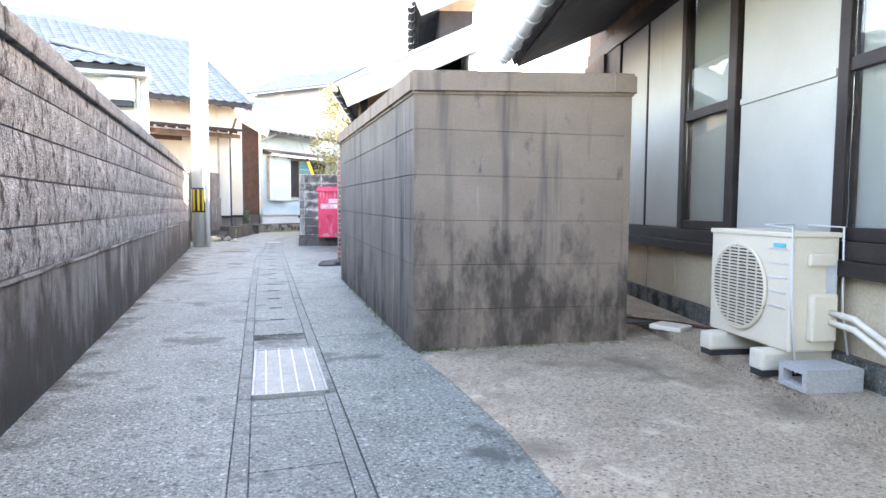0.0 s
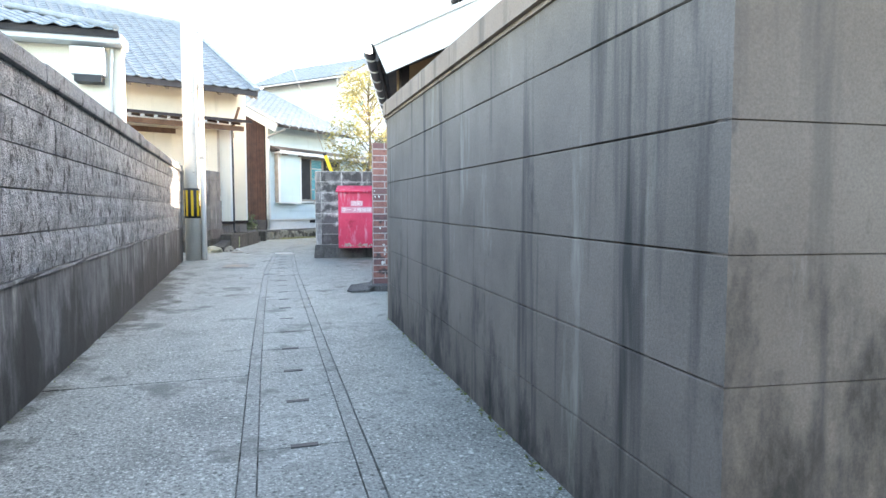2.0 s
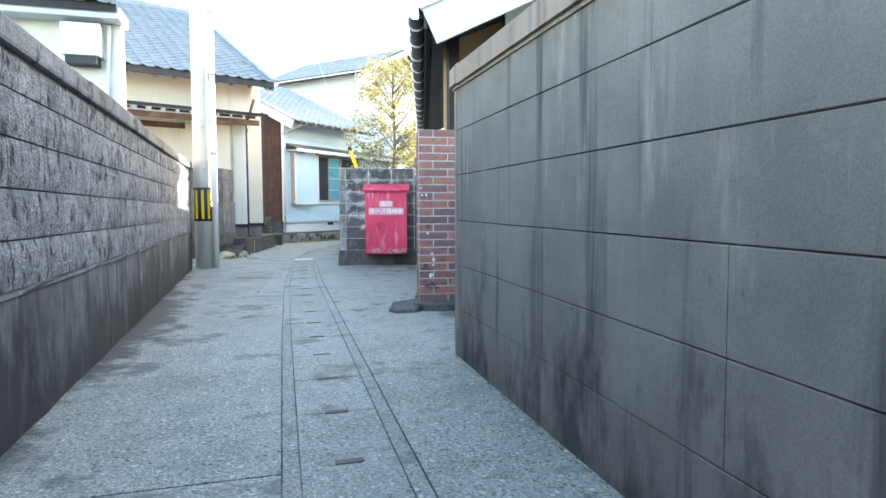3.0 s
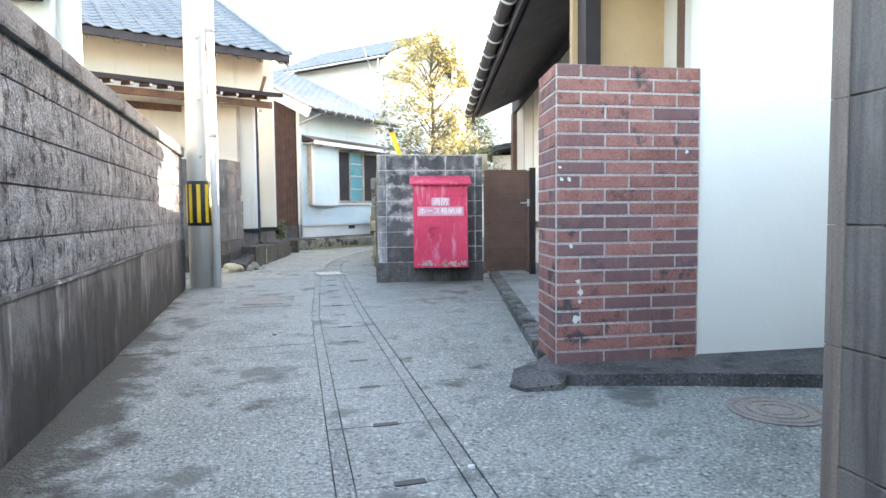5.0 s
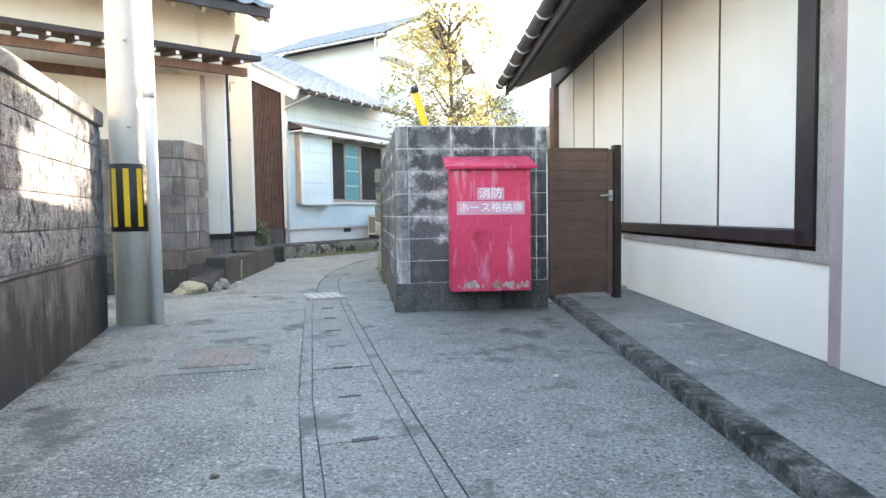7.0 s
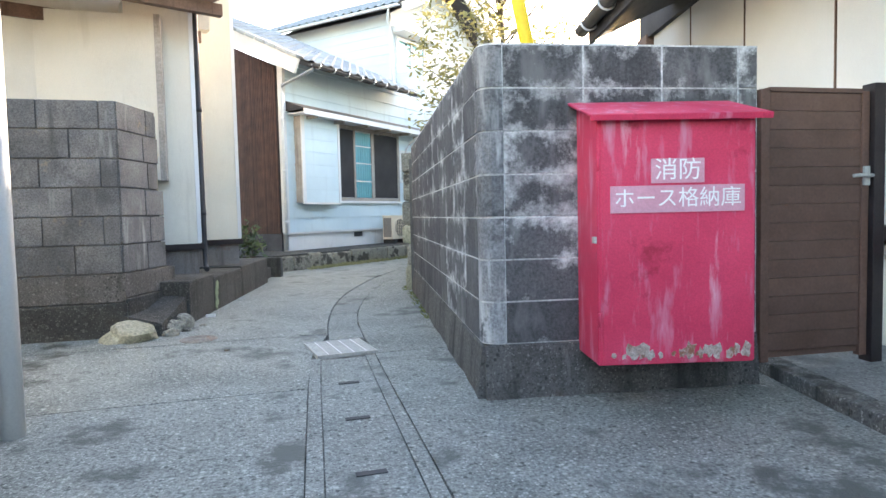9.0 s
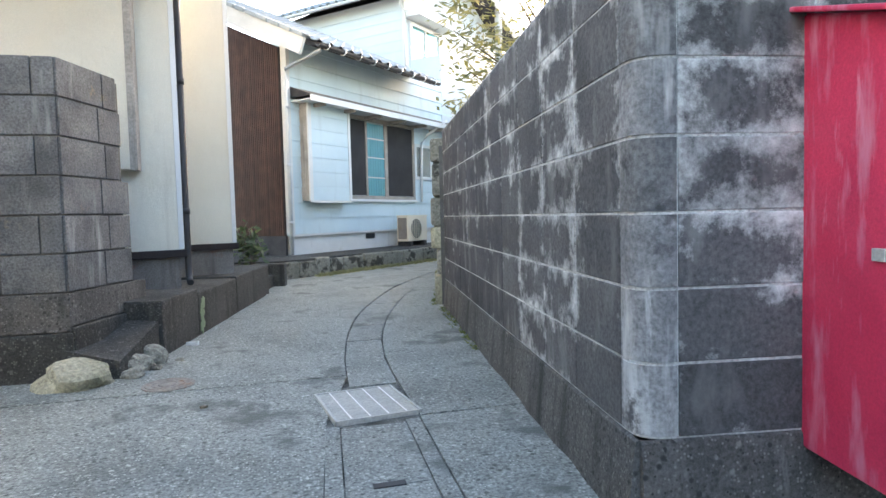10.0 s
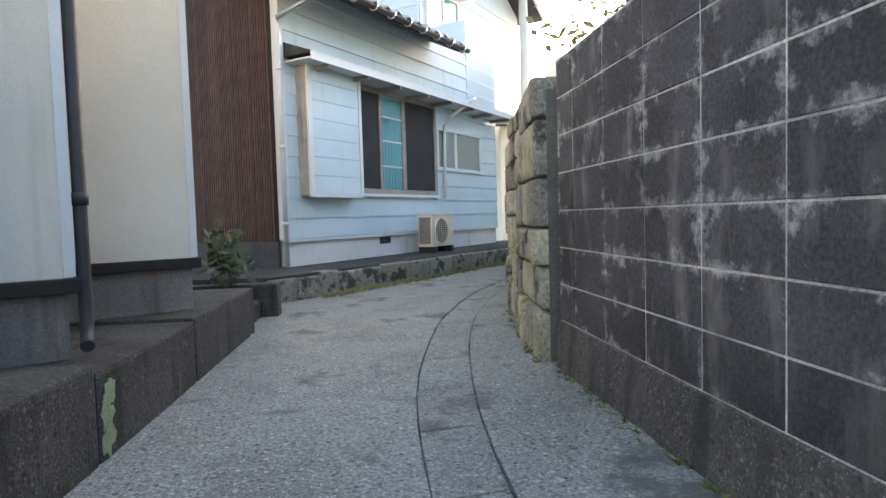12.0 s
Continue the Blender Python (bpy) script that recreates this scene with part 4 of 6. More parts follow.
def gutter(parent, p, q, r, material, hooks=0, hook_mat=None):
    bm = bmesh.new()
    d = (Vector(q) - Vector(p)).normalized()
    side = d.cross(Vector((0, 0, 1))).normalized()
    for a, b in zip(range(9), range(1, 10)):
        t0, t1 = math.pi * a / 9, math.pi * b / 9
        ring = []
        for base in (Vector(p), Vector(q)):
            for t, k in ((t0, r), (t1, r)):
                ring.append(base + side * (math.cos(t) * k) + Vector((0, 0, -math.sin(t) * k)))
        vs = [bm.verts.new(c) for c in (ring[0], ring[1], ring[3], ring[2])]
        bm.faces.new(vs)
    bmesh.ops.remove_doubles(bm, verts=bm.verts[:], dist=0.0005)
    bmesh.ops.solidify(bm, geom=bm.faces[:], thickness=0.004)
    g = part("gutter", bm, material, parent)
    L = (Vector(q) - Vector(p)).length
    for i in range(hooks):
        c = Vector(p) + d * (L * (i + 0.5) / hooks)
        bm = bmesh.new()
        tube(bm, [c + side * (math.cos(t) * (r + 0.012)) + Vector((0, 0, -math.sin(t) * (r + 0.012))) for t in [math.pi * k / 8 for k in range(-1, 10)]], 0.011, 6)
        part("gutter_hook", bm, hook_mat, g, "pale gutter hook")
    return g


def downpipe(parent, path, r, material, name="downpipe", clips=()):
    bm = bmesh.new()
    tube(bm, path, r, 12)
    dp = part(name, bm, material, parent)
    for x, y, z in clips:
        bm = bmesh.new()
        tube(bm, [(x, y, z), (x, y, z + 0.05)], r + 0.006, 12)
        part("pipe_clip", bm, material, dp)
    return dp


# ---- cream house ----
h1 = thing("house", "cream plastered village house with blue-grey tiled roof and dark plinth band", "house", -1.5, 20.5)
# the two stepped wall faces by the lane, turned with the house
for cx, cy, long, deep, z1 in ((-0.465, 18.80, 0.62, 0.25, 3.0), (-0.128, 19.97, 2.3, 2.6, 4.2)):
    mf = axes(cx, cy, 0.936, 0.352)
    part("wall", B((-long, 0.0, 0.66), (0.0, deep, z1), mf), M["cream"], h1)
    part("corner_board", B((-0.035, -0.006, 0.667), (0.006, 0.05, z1 - 0.01), mf), M["white_trim"], h1)
    part("plinth", B((-long, 0.02, 0.0), (-0.025, deep - 0.02, 0.60), mf), M["plinth"], h1)
    part("sill_band", B((-long, -0.022, 0.60), (0.022, deep, 0.662), mf, bevel=0.006), M["dark_wood"], h1, "dark brown band over the plinth")
hx, hy = 0.936, 0.352
me1 = axes(-5.2, 16.60, hx, hy)                      # eave line of the main roof
mw1 = axes(-5.2 - hy * 0.62, 16.60 + hx * 0.62, hx, hy)   # wall below it
part("wall", B((0.0, 0.0, 0.3), (5.1, 0.14, 4.15), mw1), M["cream"], h1)
part("wall", B((5.1, 0.0, 2.9), (5.45, 0.14, 4.15), mw1), M["cream"], h1)
part("beam", B((-0.2, -0.03, 2.75), (5.35, 0.0, 2.87), mw1), M["brown_wood"], h1, "brown horizontal beam under the pent roof")
mr, RL, deck = roof_plane(h1, pose(0, 0, 3.86) @ me1, 5.75, 6.0, 3.0, M["tile_blue"], single=False, rear=True)
fr = part("eave_board", B((-0.02, -0.02, -0.13), (5.75, 0.03, -0.01), pose(0, 0, 3.86) @ me1), M["soffit"], h1)
for i in range(15):
    part("rafter", B((0.15 + i * 0.39, 0.0, -0.20), (0.21 + i * 0.39, 1.0, -0.12), mr), M["grey_wood"], h1)
part("bargeboard", B((5.72, -0.02, -0.20), (5.77, RL, 0.03), mr), M["grey_wood"], h1)
bm = bmesh.new()
for j in range(24):
    box(bm, (5.66, j * 0.27, 0.0), (5.82, j * 0.27 + 0.25, 0.075), mr, bevel=0.02)
part("verge_tiles", bm, M["tile_blue"], h1)
end = mr @ Vector((0, RL, 0.09)), mr @ Vector((5.8, RL, 0.09))
ridge(h1, end[0], end[1], M["tile_blue"])
# pent roof over the lane front, with white-ended rafters
mp = pose(0, 0, 3.02) @ axes(-4.4, 16.42, 0.922, 0.387)
part("pent_roof", B((0, -0.03, 0.0), (4.78, 0.75, 0.05), mp @ pose(0, 0, 0, 9, 0, 0)), M["brown_wood"], h1, "thin brown pent roof with a dark edge")
part("pent_edge", B((-0.02, -0.05, 0.0), (4.8, -0.03, 0.065), mp), M["dark_wood"], h1)
for i in range(17):
    q = part("rafter", B((0.12 + i * 0.275, -0.02, -0.06), (0.165 + i * 0.275, 0.7, -0.005), mp @ pose(0, 0, 0, 9, 0, 0)), M["brown_wood"], h1)
    part("end_cap", B((0.122 + i * 0.275, -0.026, -0.052), (0.163 + i * 0.275, -0.02, -0.016), mp @ pose(0, 0, 0, 9, 0, 0)), M["white_trim"], q, "white-painted rafter end")
part("pole_plate", B((0.1, 0.20, -0.17), (4.7, 0.28, -0.06), mp), M["brown_wood"], h1)
for s in (1.6,):
    bm = bmesh.new()
    tube(bm, [mp @ Vector(p) for p in ((s, 0.72, -0.75), (s, 0.62, -0.45), (s, 0.45, -0.25), (s, 0.2, -0.14))], 0.045, 8)
    part("bracket", bm, M["brown_wood"], h1, "curved brown timber bracket")
# shutter housing above the low wall
ms = axes(-2.05, 18.54, 1.31, 0.03)
part("shutter_box", B((0.0, 0.0, 1.295), (1.31, 0.16, 2.86), ms, bevel=0.006), M["cream"], h1, "projecting plastered shutter housing")
part("housing_edge", B((1.27, -0.012, 1.29), (1.325, 0.17, 2.87), ms), M["grey_wood"], h1)
bm = bmesh.new()
tube(bm, [mp @ Vector((4.62, 0.3, 0.4)), mp @ Vector((4.62, 0.7, -0.02))], 0.035, 8)
part("brace", bm, M["brown_wood"], h1)
downpipe(h1, [(-0.437, 18.835, 3.05), (-0.437, 18.83, 0.60), (-0.435, 18.82, 0.47), (-0.425, 18.77, 0.41), (-0.415, 18.73, 0.395)], 0.026, M["black"], clips=[(-0.437, 18.83, 0.95), (-0.437, 18.83, 2.0)])

# ---- pale blue house ----
h2 = thing("house", "two-storey pale blue sided house with grey tiled roofs and stained base", "house", 2.5, 27.0, 0.28)
A2 = (0.53, 24.0)
m2 = axes(*A2, 0.722, 0.692)            # local x along the lane front, -y out to the lane
LEN2 = 6.3
part("wall", B((0, 0.0, 0.60), (LEN2, 0.15, 4.05), m2), M["siding"], h2)
part("plinth", B((0.03, 0.02, 0.0), (LEN2 - 0.03, 0.16, 0.60), m2), M["white_plinth"], h2)
part("drip_trim", B((0.0, -0.03, 0.59), (LEN2, 0.0, 0.625), m2), M["white_trim"], h2)
part("corner_trim", B((-0.02, -0.026, 0.62), (0.055, 0.1, 3.95), m2), M["white_trim"], h2)
part("plinth_vent", B((2.02, 0.008, 0.47), (2.30, 0.03, 0.57), m2), M["black"], h2, "dark underfloor vent")
zz = 0.632
i = 0
while zz < 3.95:
    z1 = min(zz + 0.262, 3.96)
    spans = [(0.06, LEN2)]
    if zz > 1.15 and z1 < 2.95:
        spans = [(0.06, 1.50), (5.52, LEN2) if 1.6 < zz < 2.46 else (3.72, LEN2)]
    for a, b in spans:
        bm = bmesh.new()
        vs = [bm.verts.new(m2 @ Vector(p)) for p in ((a, -0.022, zz), (b, -0.022, zz), (b, -0.008, z1 - 0.006), (a, -0.008, z1 - 0.006), (a, 0.0, zz), (b, 0.0, zz), (b, 0.0, z1 - 0.006), (a, 0.0, z1 - 0.006))]
        for f in ((0, 1, 2, 3), (7, 6, 5, 4), (0, 4, 5, 1), (3, 2, 6, 7), (0, 3, 7, 4), (1, 5, 6, 2)):
            bm.faces.new([vs[k] for k in f])
        part("siding_board", bm, M["siding"], h2)
    zz = z1
# shutter housing
sb = part("shutter_box", B((0.28, -0.20, 1.185), (1.33, 0.0, 2.90), m2), M["siding"], h2, "projecting blue shutter housing")
for a, b in (((0.25, -0.222, 1.165), (0.325, -0.19, 2.92)), ((1.29, -0.222, 1.165), (1.35, -0.19, 2.92)), ((0.325, -0.222, 1.16), (1.29, -0.19, 1.195))):
    part("housing_trim", B(a, b, m2), M["white_trim"], sb)
part("housing_side", B((0.262, -0.19, 1.19), (0.28, 0.0, 2.90), m2), M["grey_wood"], sb)
zz = 1.20
while zz < 2.87:
    part("board", B((0.33, -0.212, zz), (1.285, -0.2, min(zz + 0.235, 2.89)), m2), M["siding"], sb)
    zz += 0.242
# large window: screens and a curtained light
w = group_part("window_1", "sliding window with dark insect screens and a turquoise curtain", h2, 2.4, 25.9, 1.3)
fw = [((1.46, -0.05, 1.24), (3.74, 0.02, 1.31)), ((1.46, -0.05, 2.76), (3.74, 0.02, 2.84)), ((1.46, -0.05, 1.31), (1.52, 0.02, 2.76)), ((3.67, -0.05, 1.31), (3.74, 0.02, 2.76)), ((2.03, -0.045, 1.31), (2.08, 0.0, 2.76)), ((2.65, -0.045, 1.31), (2.75, 0.0, 2.76))]
for lo, hi in fw:
    part("window_frame", B(lo, hi, m2, bevel=0.006), M["grey_wood"], w)
part("screen", B((1.525, -0.03, 1.315), (2.025, -0.02, 2.755), m2), M["screen"], w, "dark insect screen")
part("screen", B((2.755, -0.03, 1.315), (3.665, -0.02, 2.755), m2), M["screen"], w, "dark insect screen")
bm = bmesh.new()
for i in range(14):
    a = 2.083 + i * 0.0403
    box(bm, (a, -0.012 - 0.008 * (i % 2), 1.315), (a + 0.0395, -0.004, 2.755), m2)
part("curtain", bm, M["blue_cloth"], w, "turquoise curtain behind the glass")
for z in (1.66, 2.05, 2.42):
    part("glazing_bar", B((2.082, -0.036, z), (2.648, -0.031, z + 0.022), m2), M["white_trim"], w)
pane = part("pane", B((2.082, -0.03, 1.312), (2.648, -0.027, 2.758), m2), M["glass"], w)
pane.visible_shadow = False
part("window_sill", B((1.44, -0.075, 1.19), (3.76, 0.0, 1.238), m2, bevel=0.006), M["white_trim"], w)
w = group_part("window_2", "small two-pane sliding window with white frame", h2, 4.0, 27.3, 1.7)
for lo, hi in (((3.76, -0.05, 1.69), (5.52, 0.02, 1.75)), ((3.76, -0.05, 2.41), (5.52, 0.02, 2.47)), ((3.76, -0.05, 1.75), (3.82, 0.02, 2.41)), ((5.46, -0.05, 1.75), (5.52, 0.02, 2.41)), ((4.42, -0.045, 1.75), (4.50, 0.0, 2.41))):
    part("window_frame", B(lo, hi, m2, bevel=0.005), M["white_trim"], w)
for a, b in ((3.825, 4.415), (4.505, 5.455)):
    part("blind", B((a, -0.014, 1.765), (b, -0.006, 2.415), m2), M["inside"], w, "dim grey room behind the pane")
    q = part("pane", B((a, -0.03, 1.765), (b, -0.026, 2.415), m2), M["glass"], w)
    q.visible_shadow = False
# long window hood
bm = bmesh.new()
prism(bm, [(0.06, -0.47), (LEN2 + 0.2, -0.47), (LEN2 + 0.2, 0.0), (0.06, 0.0)], 2.905, [2.925, 2.925, 3.10, 3.10], m2)
part("hood", bm, M["dark_wood"], h2, "dark thin window hood running along the front")
part("hood_fascia", B((0.05, -0.495, 2.815), (LEN2 + 0.21, -0.47, 2.915), m2), M["white_trim"], h2)
part("hood_soffit", B((0.07, -0.465, 2.84), (LEN2 + 0.19, -0.03, 2.86), m2), M["white_trim"], h2)
for i in range(8):
    part("hood_bracket", B((0.4 + i * 0.80, -0.46, 2.78), (0.45 + i * 0.80, -0.02, 2.838), m2), M["grey_wood"], h2)
# roofs of the lower part
E2 = m2 @ pose(-0.27, -0.68, 3.71)
mr, RL, deck = roof_plane(h2, E2, 3.98, 4.4, 2.1, M["tile_grey"], single=False, tile=0.265)
part("bargeboard", B((-0.03, -0.02, -0.26), (0.03, RL, 0.0), mr), M["fascia"], h2, "wide aged white bargeboard")
bm = bmesh.new()
for j in range(17):
    box(bm, (-0.06, j * 0.28, 0.0), (0.13, j * 0.28 + 0.26, 0.07), mr, bevel=0.02)
part("verge_tiles", bm, M["tile_grey"], h2)
ge = m2 @ Vector((-0.02, -0.74, 3.67)), m2 @ Vector((3.70, -0.74, 3.67))
gutter(h2, ge[0], ge[1], 0.055, M["gutter"], 9, M["pipe"])
cx = m2 @ Vector((-0.08, -0.06, 0))
elbow = m2 @ Vector((-0.10, -0.09, 0))
downpipe(h2, [(ge[0].x + 0.05, ge[0].y + 0.05, 3.66), (ge[0].x + 0.04, ge[0].y + 0.08, 3.58), (elbow.x, elbow.y, 3.34), (elbow.x, elbow.y, 3.2), (elbow.x, elbow.y, 0.30)], 0.032, M["pipe"], clips=[(elbow.x, elbow.y, z) for z in (0.8, 1.75, 2.7)])
# slatted end wall
part("end_wall", prism(bmesh.new(), [(0.0, 0.0), (0.05, 0.0), (0.05, 3.6), (0.0, 3.6)], 0.0, [3.74, 3.74, 5.35, 5.35], m2 @ pose(-0.056, 0.1, 0)), M["dark_wood"], h2)
part("end_plinth", B((-0.09, 0.06, 0.0), (-0.057, 3.2, 0.60), m2), M["soffit"], h2)
slat = mesh_of("slat", B((-0.024, 0.0, 0.0), (0.0, 0.024, 3.75)), M["slat"])
for i in range(64):
    high = 3.71 + 0.477 * (0.74 + i * 0.045) - 0.33 - 0.61     # each slat ends under the sloping verge
    piece("slat", slat, h2, m2 @ pose(-0.0585, 0.12 + i * 0.045, 0.61) @ Matrix.Diagonal((1, 1, high / 3.75, 1)))
# upper storey
C2 = (3.546, 28.55)
mu = axes(*C2, 0.722, 0.692)
part("upper_wall", B((0, 0.0, 3.4), (5.2, 4.6, 6.36), mu), M["pale_siding"], h2)
for i in range(9):
    part("siding_board", B((-0.012, 0.0, 4.0 + i * 0.255), (0.0, 4.6, 4.245 + i * 0.255), mu), M["pale_siding"], h2)
    part("siding_board", B((0.0, -0.012, 4.0 + i * 0.255), (5.2, 0.0, 4.245 + i * 0.255), mu), M["pale_siding"], h2)
part("corner_trim", B((-0.02, -0.02, 3.9), (0.05, 0.05, 6.36), mu), M["white_trim"], h2)
part("side_bay", B((5.0, -0.02, 3.0), (LEN2, 0.8, 4.65), m2), M["pale_siding"], h2)
w = group_part("window_3", "upstairs window with turquoise curtain under a small hood", h2, 4.0, 28.8, 4.7)
for lo, hi in (((0.18, -0.08, 4.50), (1.62, 0.0, 4.58)), ((0.18, -0.08, 5.68), (1.62, 0.0, 5.76)), ((0.18, -0.08, 4.58), (0.26, 0.0, 5.68)), ((1.54, -0.08, 4.58), (1.62, 0.0, 5.68)), ((0.87, -0.07, 4.58), (0.93, 0.0, 5.68))):
    part("window_frame", B(lo, hi, mu), M["white_trim"], w)
part("curtain", B((0.26, -0.03, 4.58), (1.54, -0.014, 5.68), mu), M["blue_cloth"], w)
part("glazing_bar", B((0.265, -0.058, 5.10), (0.865, -0.051, 5.13), mu), M["white_trim"], w)
q = part("pane", B((0.262, -0.05, 4.582), (1.538, -0.046, 5.678), mu), M["glass"], w)
q.visible_shadow = False
part("hood", prism(bmesh.new(), [(0.02, -0.45), (1.80, -0.45), (1.80, 0.0), (0.02, 0.0)], 5.83, [5.90, 5.90, 6.02, 6.02], mu), M["white_trim"], w)
# upper roof: eave along the side, gable to the lane
mu_side = mu @ pose(-0.5, 4.9, 6.36, 0, 0, -90)
roof_plane(h2, mu_side, 5.6, 3.1, 1.45, M["tile_grey"], single=False)
mu_back = mu @ pose(5.7, -0.7, 6.36, 0, 0, 90)
roof_plane(h2, mu_back, 5.6, 3.1, 1.45, M["tile_grey"], single=False)
bm = bmesh.new()
prism(bm, [(0.0, 0.0), (5.2, 0.0), (2.6, 1.35)], 0.0, 4.5, mu @ pose(0, 0.0, 6.35, 90, 0, 0) @ Matrix.Diagonal((1, 1, -1, 1)))
part("gable", bm, M["pale_siding"], h2)
sl = math.degrees(math.atan2(1.45, 3.1))
part("bargeboard", B((0.0, -0.03, -0.22), (3.42, 0.03, 0.0), mu @ pose(-0.5, -0.70, 6.36, 0, -sl, 0)), M["fascia"], h2)
part("bargeboard", B((0.0, -0.03, -0.22), (3.42, 0.03, 0.0), mu @ pose(5.7, -0.70, 6.36, 0, sl, 0) @ pose(0, 0, 0, 0, 0, 180) ), M["fascia"], h2)
g0, g1 = mu @ Vector((-0.56, 4.8, 6.32)), mu @ Vector((-0.56, -0.66, 6.32))
gutter(h2, g0, g1, 0.055, M["white_trim"])
bm = bmesh.new()
tube(bm, [mu @ Vector(p) for p in ((-0.52, -0.3, 6.26), (-0.3, -0.1, 6.05), (-0.05, -0.05, 5.9), (-0.05, -0.05, 4.3))], 0.03, 8)
part("downpipe", bm, M["white_trim"], h2)
# service conduit on the front
bm = bmesh.new()
tube(bm, [m2 @ Vector(p) for p in ((4.35, -0.52, 2.98), (4.22, -0.53, 2.93), (4.10, -0.40, 2.80), (4.03, -0.2, 2.66), (4.01, -0.07, 2.5), (4.0, -0.06, 2.2), (3.97, -0.06, 1.2))], 0.028, 8)
part("conduit", bm, M["white_trim"], h2, "white curved service conduit")


def condenser(m, label, w, d, h, detail=True):
    """An outdoor air-conditioning unit; m: frame at its foot, local x along the front, -y out."""
    o = m.translation
    ac = thing("air_conditioner", label, "air conditioner", o.x, o.y, o.z, group="outdoor units")
    part("casing", B((0, 0, 0.0), (w, d, h), m, bevel=0.014), M["ac_white"], ac)
    part("top_cover", B((-0.008, -0.008, h - 0.012), (w + 0.008, d + 0.008, h + 0.014), m, bevel=0.006), M["ac_white"], ac)
    r = h * 0.40
    c = (w * 0.40, h * 0.49)
    bm = bmesh.new()
    bmesh.ops.create_cone(bm, cap_ends=True, segments=36, radius1=r, radius2=r, depth=0.006, matrix=m @ pose(c[0], -0.002, c[1], 90, 0, 0))
    part("fan_opening", bm, M["black"], ac)
    bm = bmesh.new()
    tube(bm, [m @ Vector((c[0] + r * math.cos(a * math.pi / 20), -0.010, c[1] + r * math.sin(a * math.pi / 20))) for a in range(41)], 0.010, 8, False)
    grille = part("grille", bm, M["ac_white"], ac, "round white fan grille")
    n = 26 if detail else 12
    for i in range(1, n):
        z = -r + 2 * r * i / n
        half = math.sqrt(max(r * r - z * z, 0))
        part("grille_bar", B((c[0] - half, -0.020, c[1] + z - 0.004), (c[0] + half, -0.008, c[1] + z + 0.004), m), M["ac_white"], grille)
    for i in range(1, 6):
        x = -r + 2 * r * i / 6
        half = math.sqrt(max(r * r - x * x, 0))
        part("grille_bar", B((c[0] + x - 0.003, -0.014, c[1] - half), (c[0] + x + 0.003, -0.0075, c[1] + half), m), M["ac_white"], grille)
    return ac


# unit of the blue house, on a small stand
ac = condenser(m2 @ pose(2.74, -0.50, 0.375), "small white outdoor air conditioner with rusty side, on a low stand", 0.72, 0.27, 0.52, False)
for a in (0.06, 0.58):
    part("stand", B((a, -0.02, -0.10), (a + 0.08, 0.30, 0.0), m2 @ pose(2.74, -0.50, 0.375)), M["black"], ac)
part("side_grille", B((-0.012, 0.03, 0.05), (0.0, 0.24, 0.48), m2 @ pose(2.74, -0.50, 0.375)), M["iron"], ac, "rusty side fins")

# rubble kerb and terrace of the blue house
apron = thing("terrace", "dark concrete terrace edged with mossy rubble stones", "terrace", 2.2, 24.6)
KP = [(0.31, 22.60), (1.09, 23.29), (2.53, 24.56), (4.39, 26.19), (7.0, 28.6)]
bm = bmesh.new()
prism(bm, [(KP[0][0] + 0.03, KP[0][1] + 0.05), (KP[4][0], KP[4][1] + 0.1), (5.6, 29.2), (-1.5, 24.4), (-0.9, 23.0)], -0.05, 0.275)
part("slab", bm, M["terrace"], apron)
for p, q in zip(KP, KP[1:]):
    L = math.hypot(q[0] - p[0], q[1] - p[1])
    m = axes(*p, q[0] - p[0], q[1] - p[1])
    s = 0.0
    while s < L:
        l = min(rnd.uniform(0.28, 0.62), L - s)
        bm = B((s + 0.006, -0.02 + rnd.uniform(-0.02, 0.015), -0.05), (s + l - 0.006, 0.20, 0.262 + rnd.uniform(-0.03, 0.02)), m, bevel=0.028)
        part("stone", bm, M["rubble"], apron)
        s += l

# old stone wall past the hose wall
sw = thing("wall_stone", "old irregular lichen-stained stone wall at the bend", "stone wall", 2.2, 21.0, 0, kind="structure")
SP = [(1.79, 19.28), (2.03, 20.1), (2.40, 21.2), (3.0, 22.6), (4.35, 25.3)]
tops = [1.70, 1.62, 1.42, 1.25, 1.15]
for k, (p, q) in enumerate(zip(SP, SP[1:])):
    m = axes(*q, p[0] - q[0], p[1] - q[1])
    L = math.hypot(q[0] - p[0], q[1] - p[1])
    part("core", B((0, 0.05, -0.05), (L, 0.45, min(tops[k], tops[k + 1]) - 0.05), m), M["dark_mortar"], sw)
    z = -0.04
    while z < tops[k] - 0.05:
        h = min(rnd.uniform(0.20, 0.36), tops[k] - z)
        s = 0.0
        while s < L - 0.02:
            l = min(rnd.uniform(0.25, 0.55), L - s)
            bm = B((s + 0.008, rnd.uniform(-0.05, 0.02), z + 0.006), (s + l - 0.008, 0.42, z + h - 0.006), m, bevel=0.035)
            part("stone", bm, M["moss_stone"] if rnd.random() < 0.45 else M["rubble"], sw)
            s += l
        z += h

# ---- white house behind the left wall ----
h0 = thing("house", "white rendered house behind the lane wall with a flat grey eave", "house", -3.5, 15.0)
part("wall", B((-7.0, 12.90, 0.0), (-1.775, 13.08, 3.34)), M["cream"], h0)
part("wall", B((-7.0, 13.08, 0.0), (-3.6, 15.4, 3.34)), M["cream"], h0)
part("eave", B((-7.2, 12.62, 3.33), (-1.725, 13.14, 3.47), bevel=0.02), M["pipe"], h0, "grey flat eave fascia")
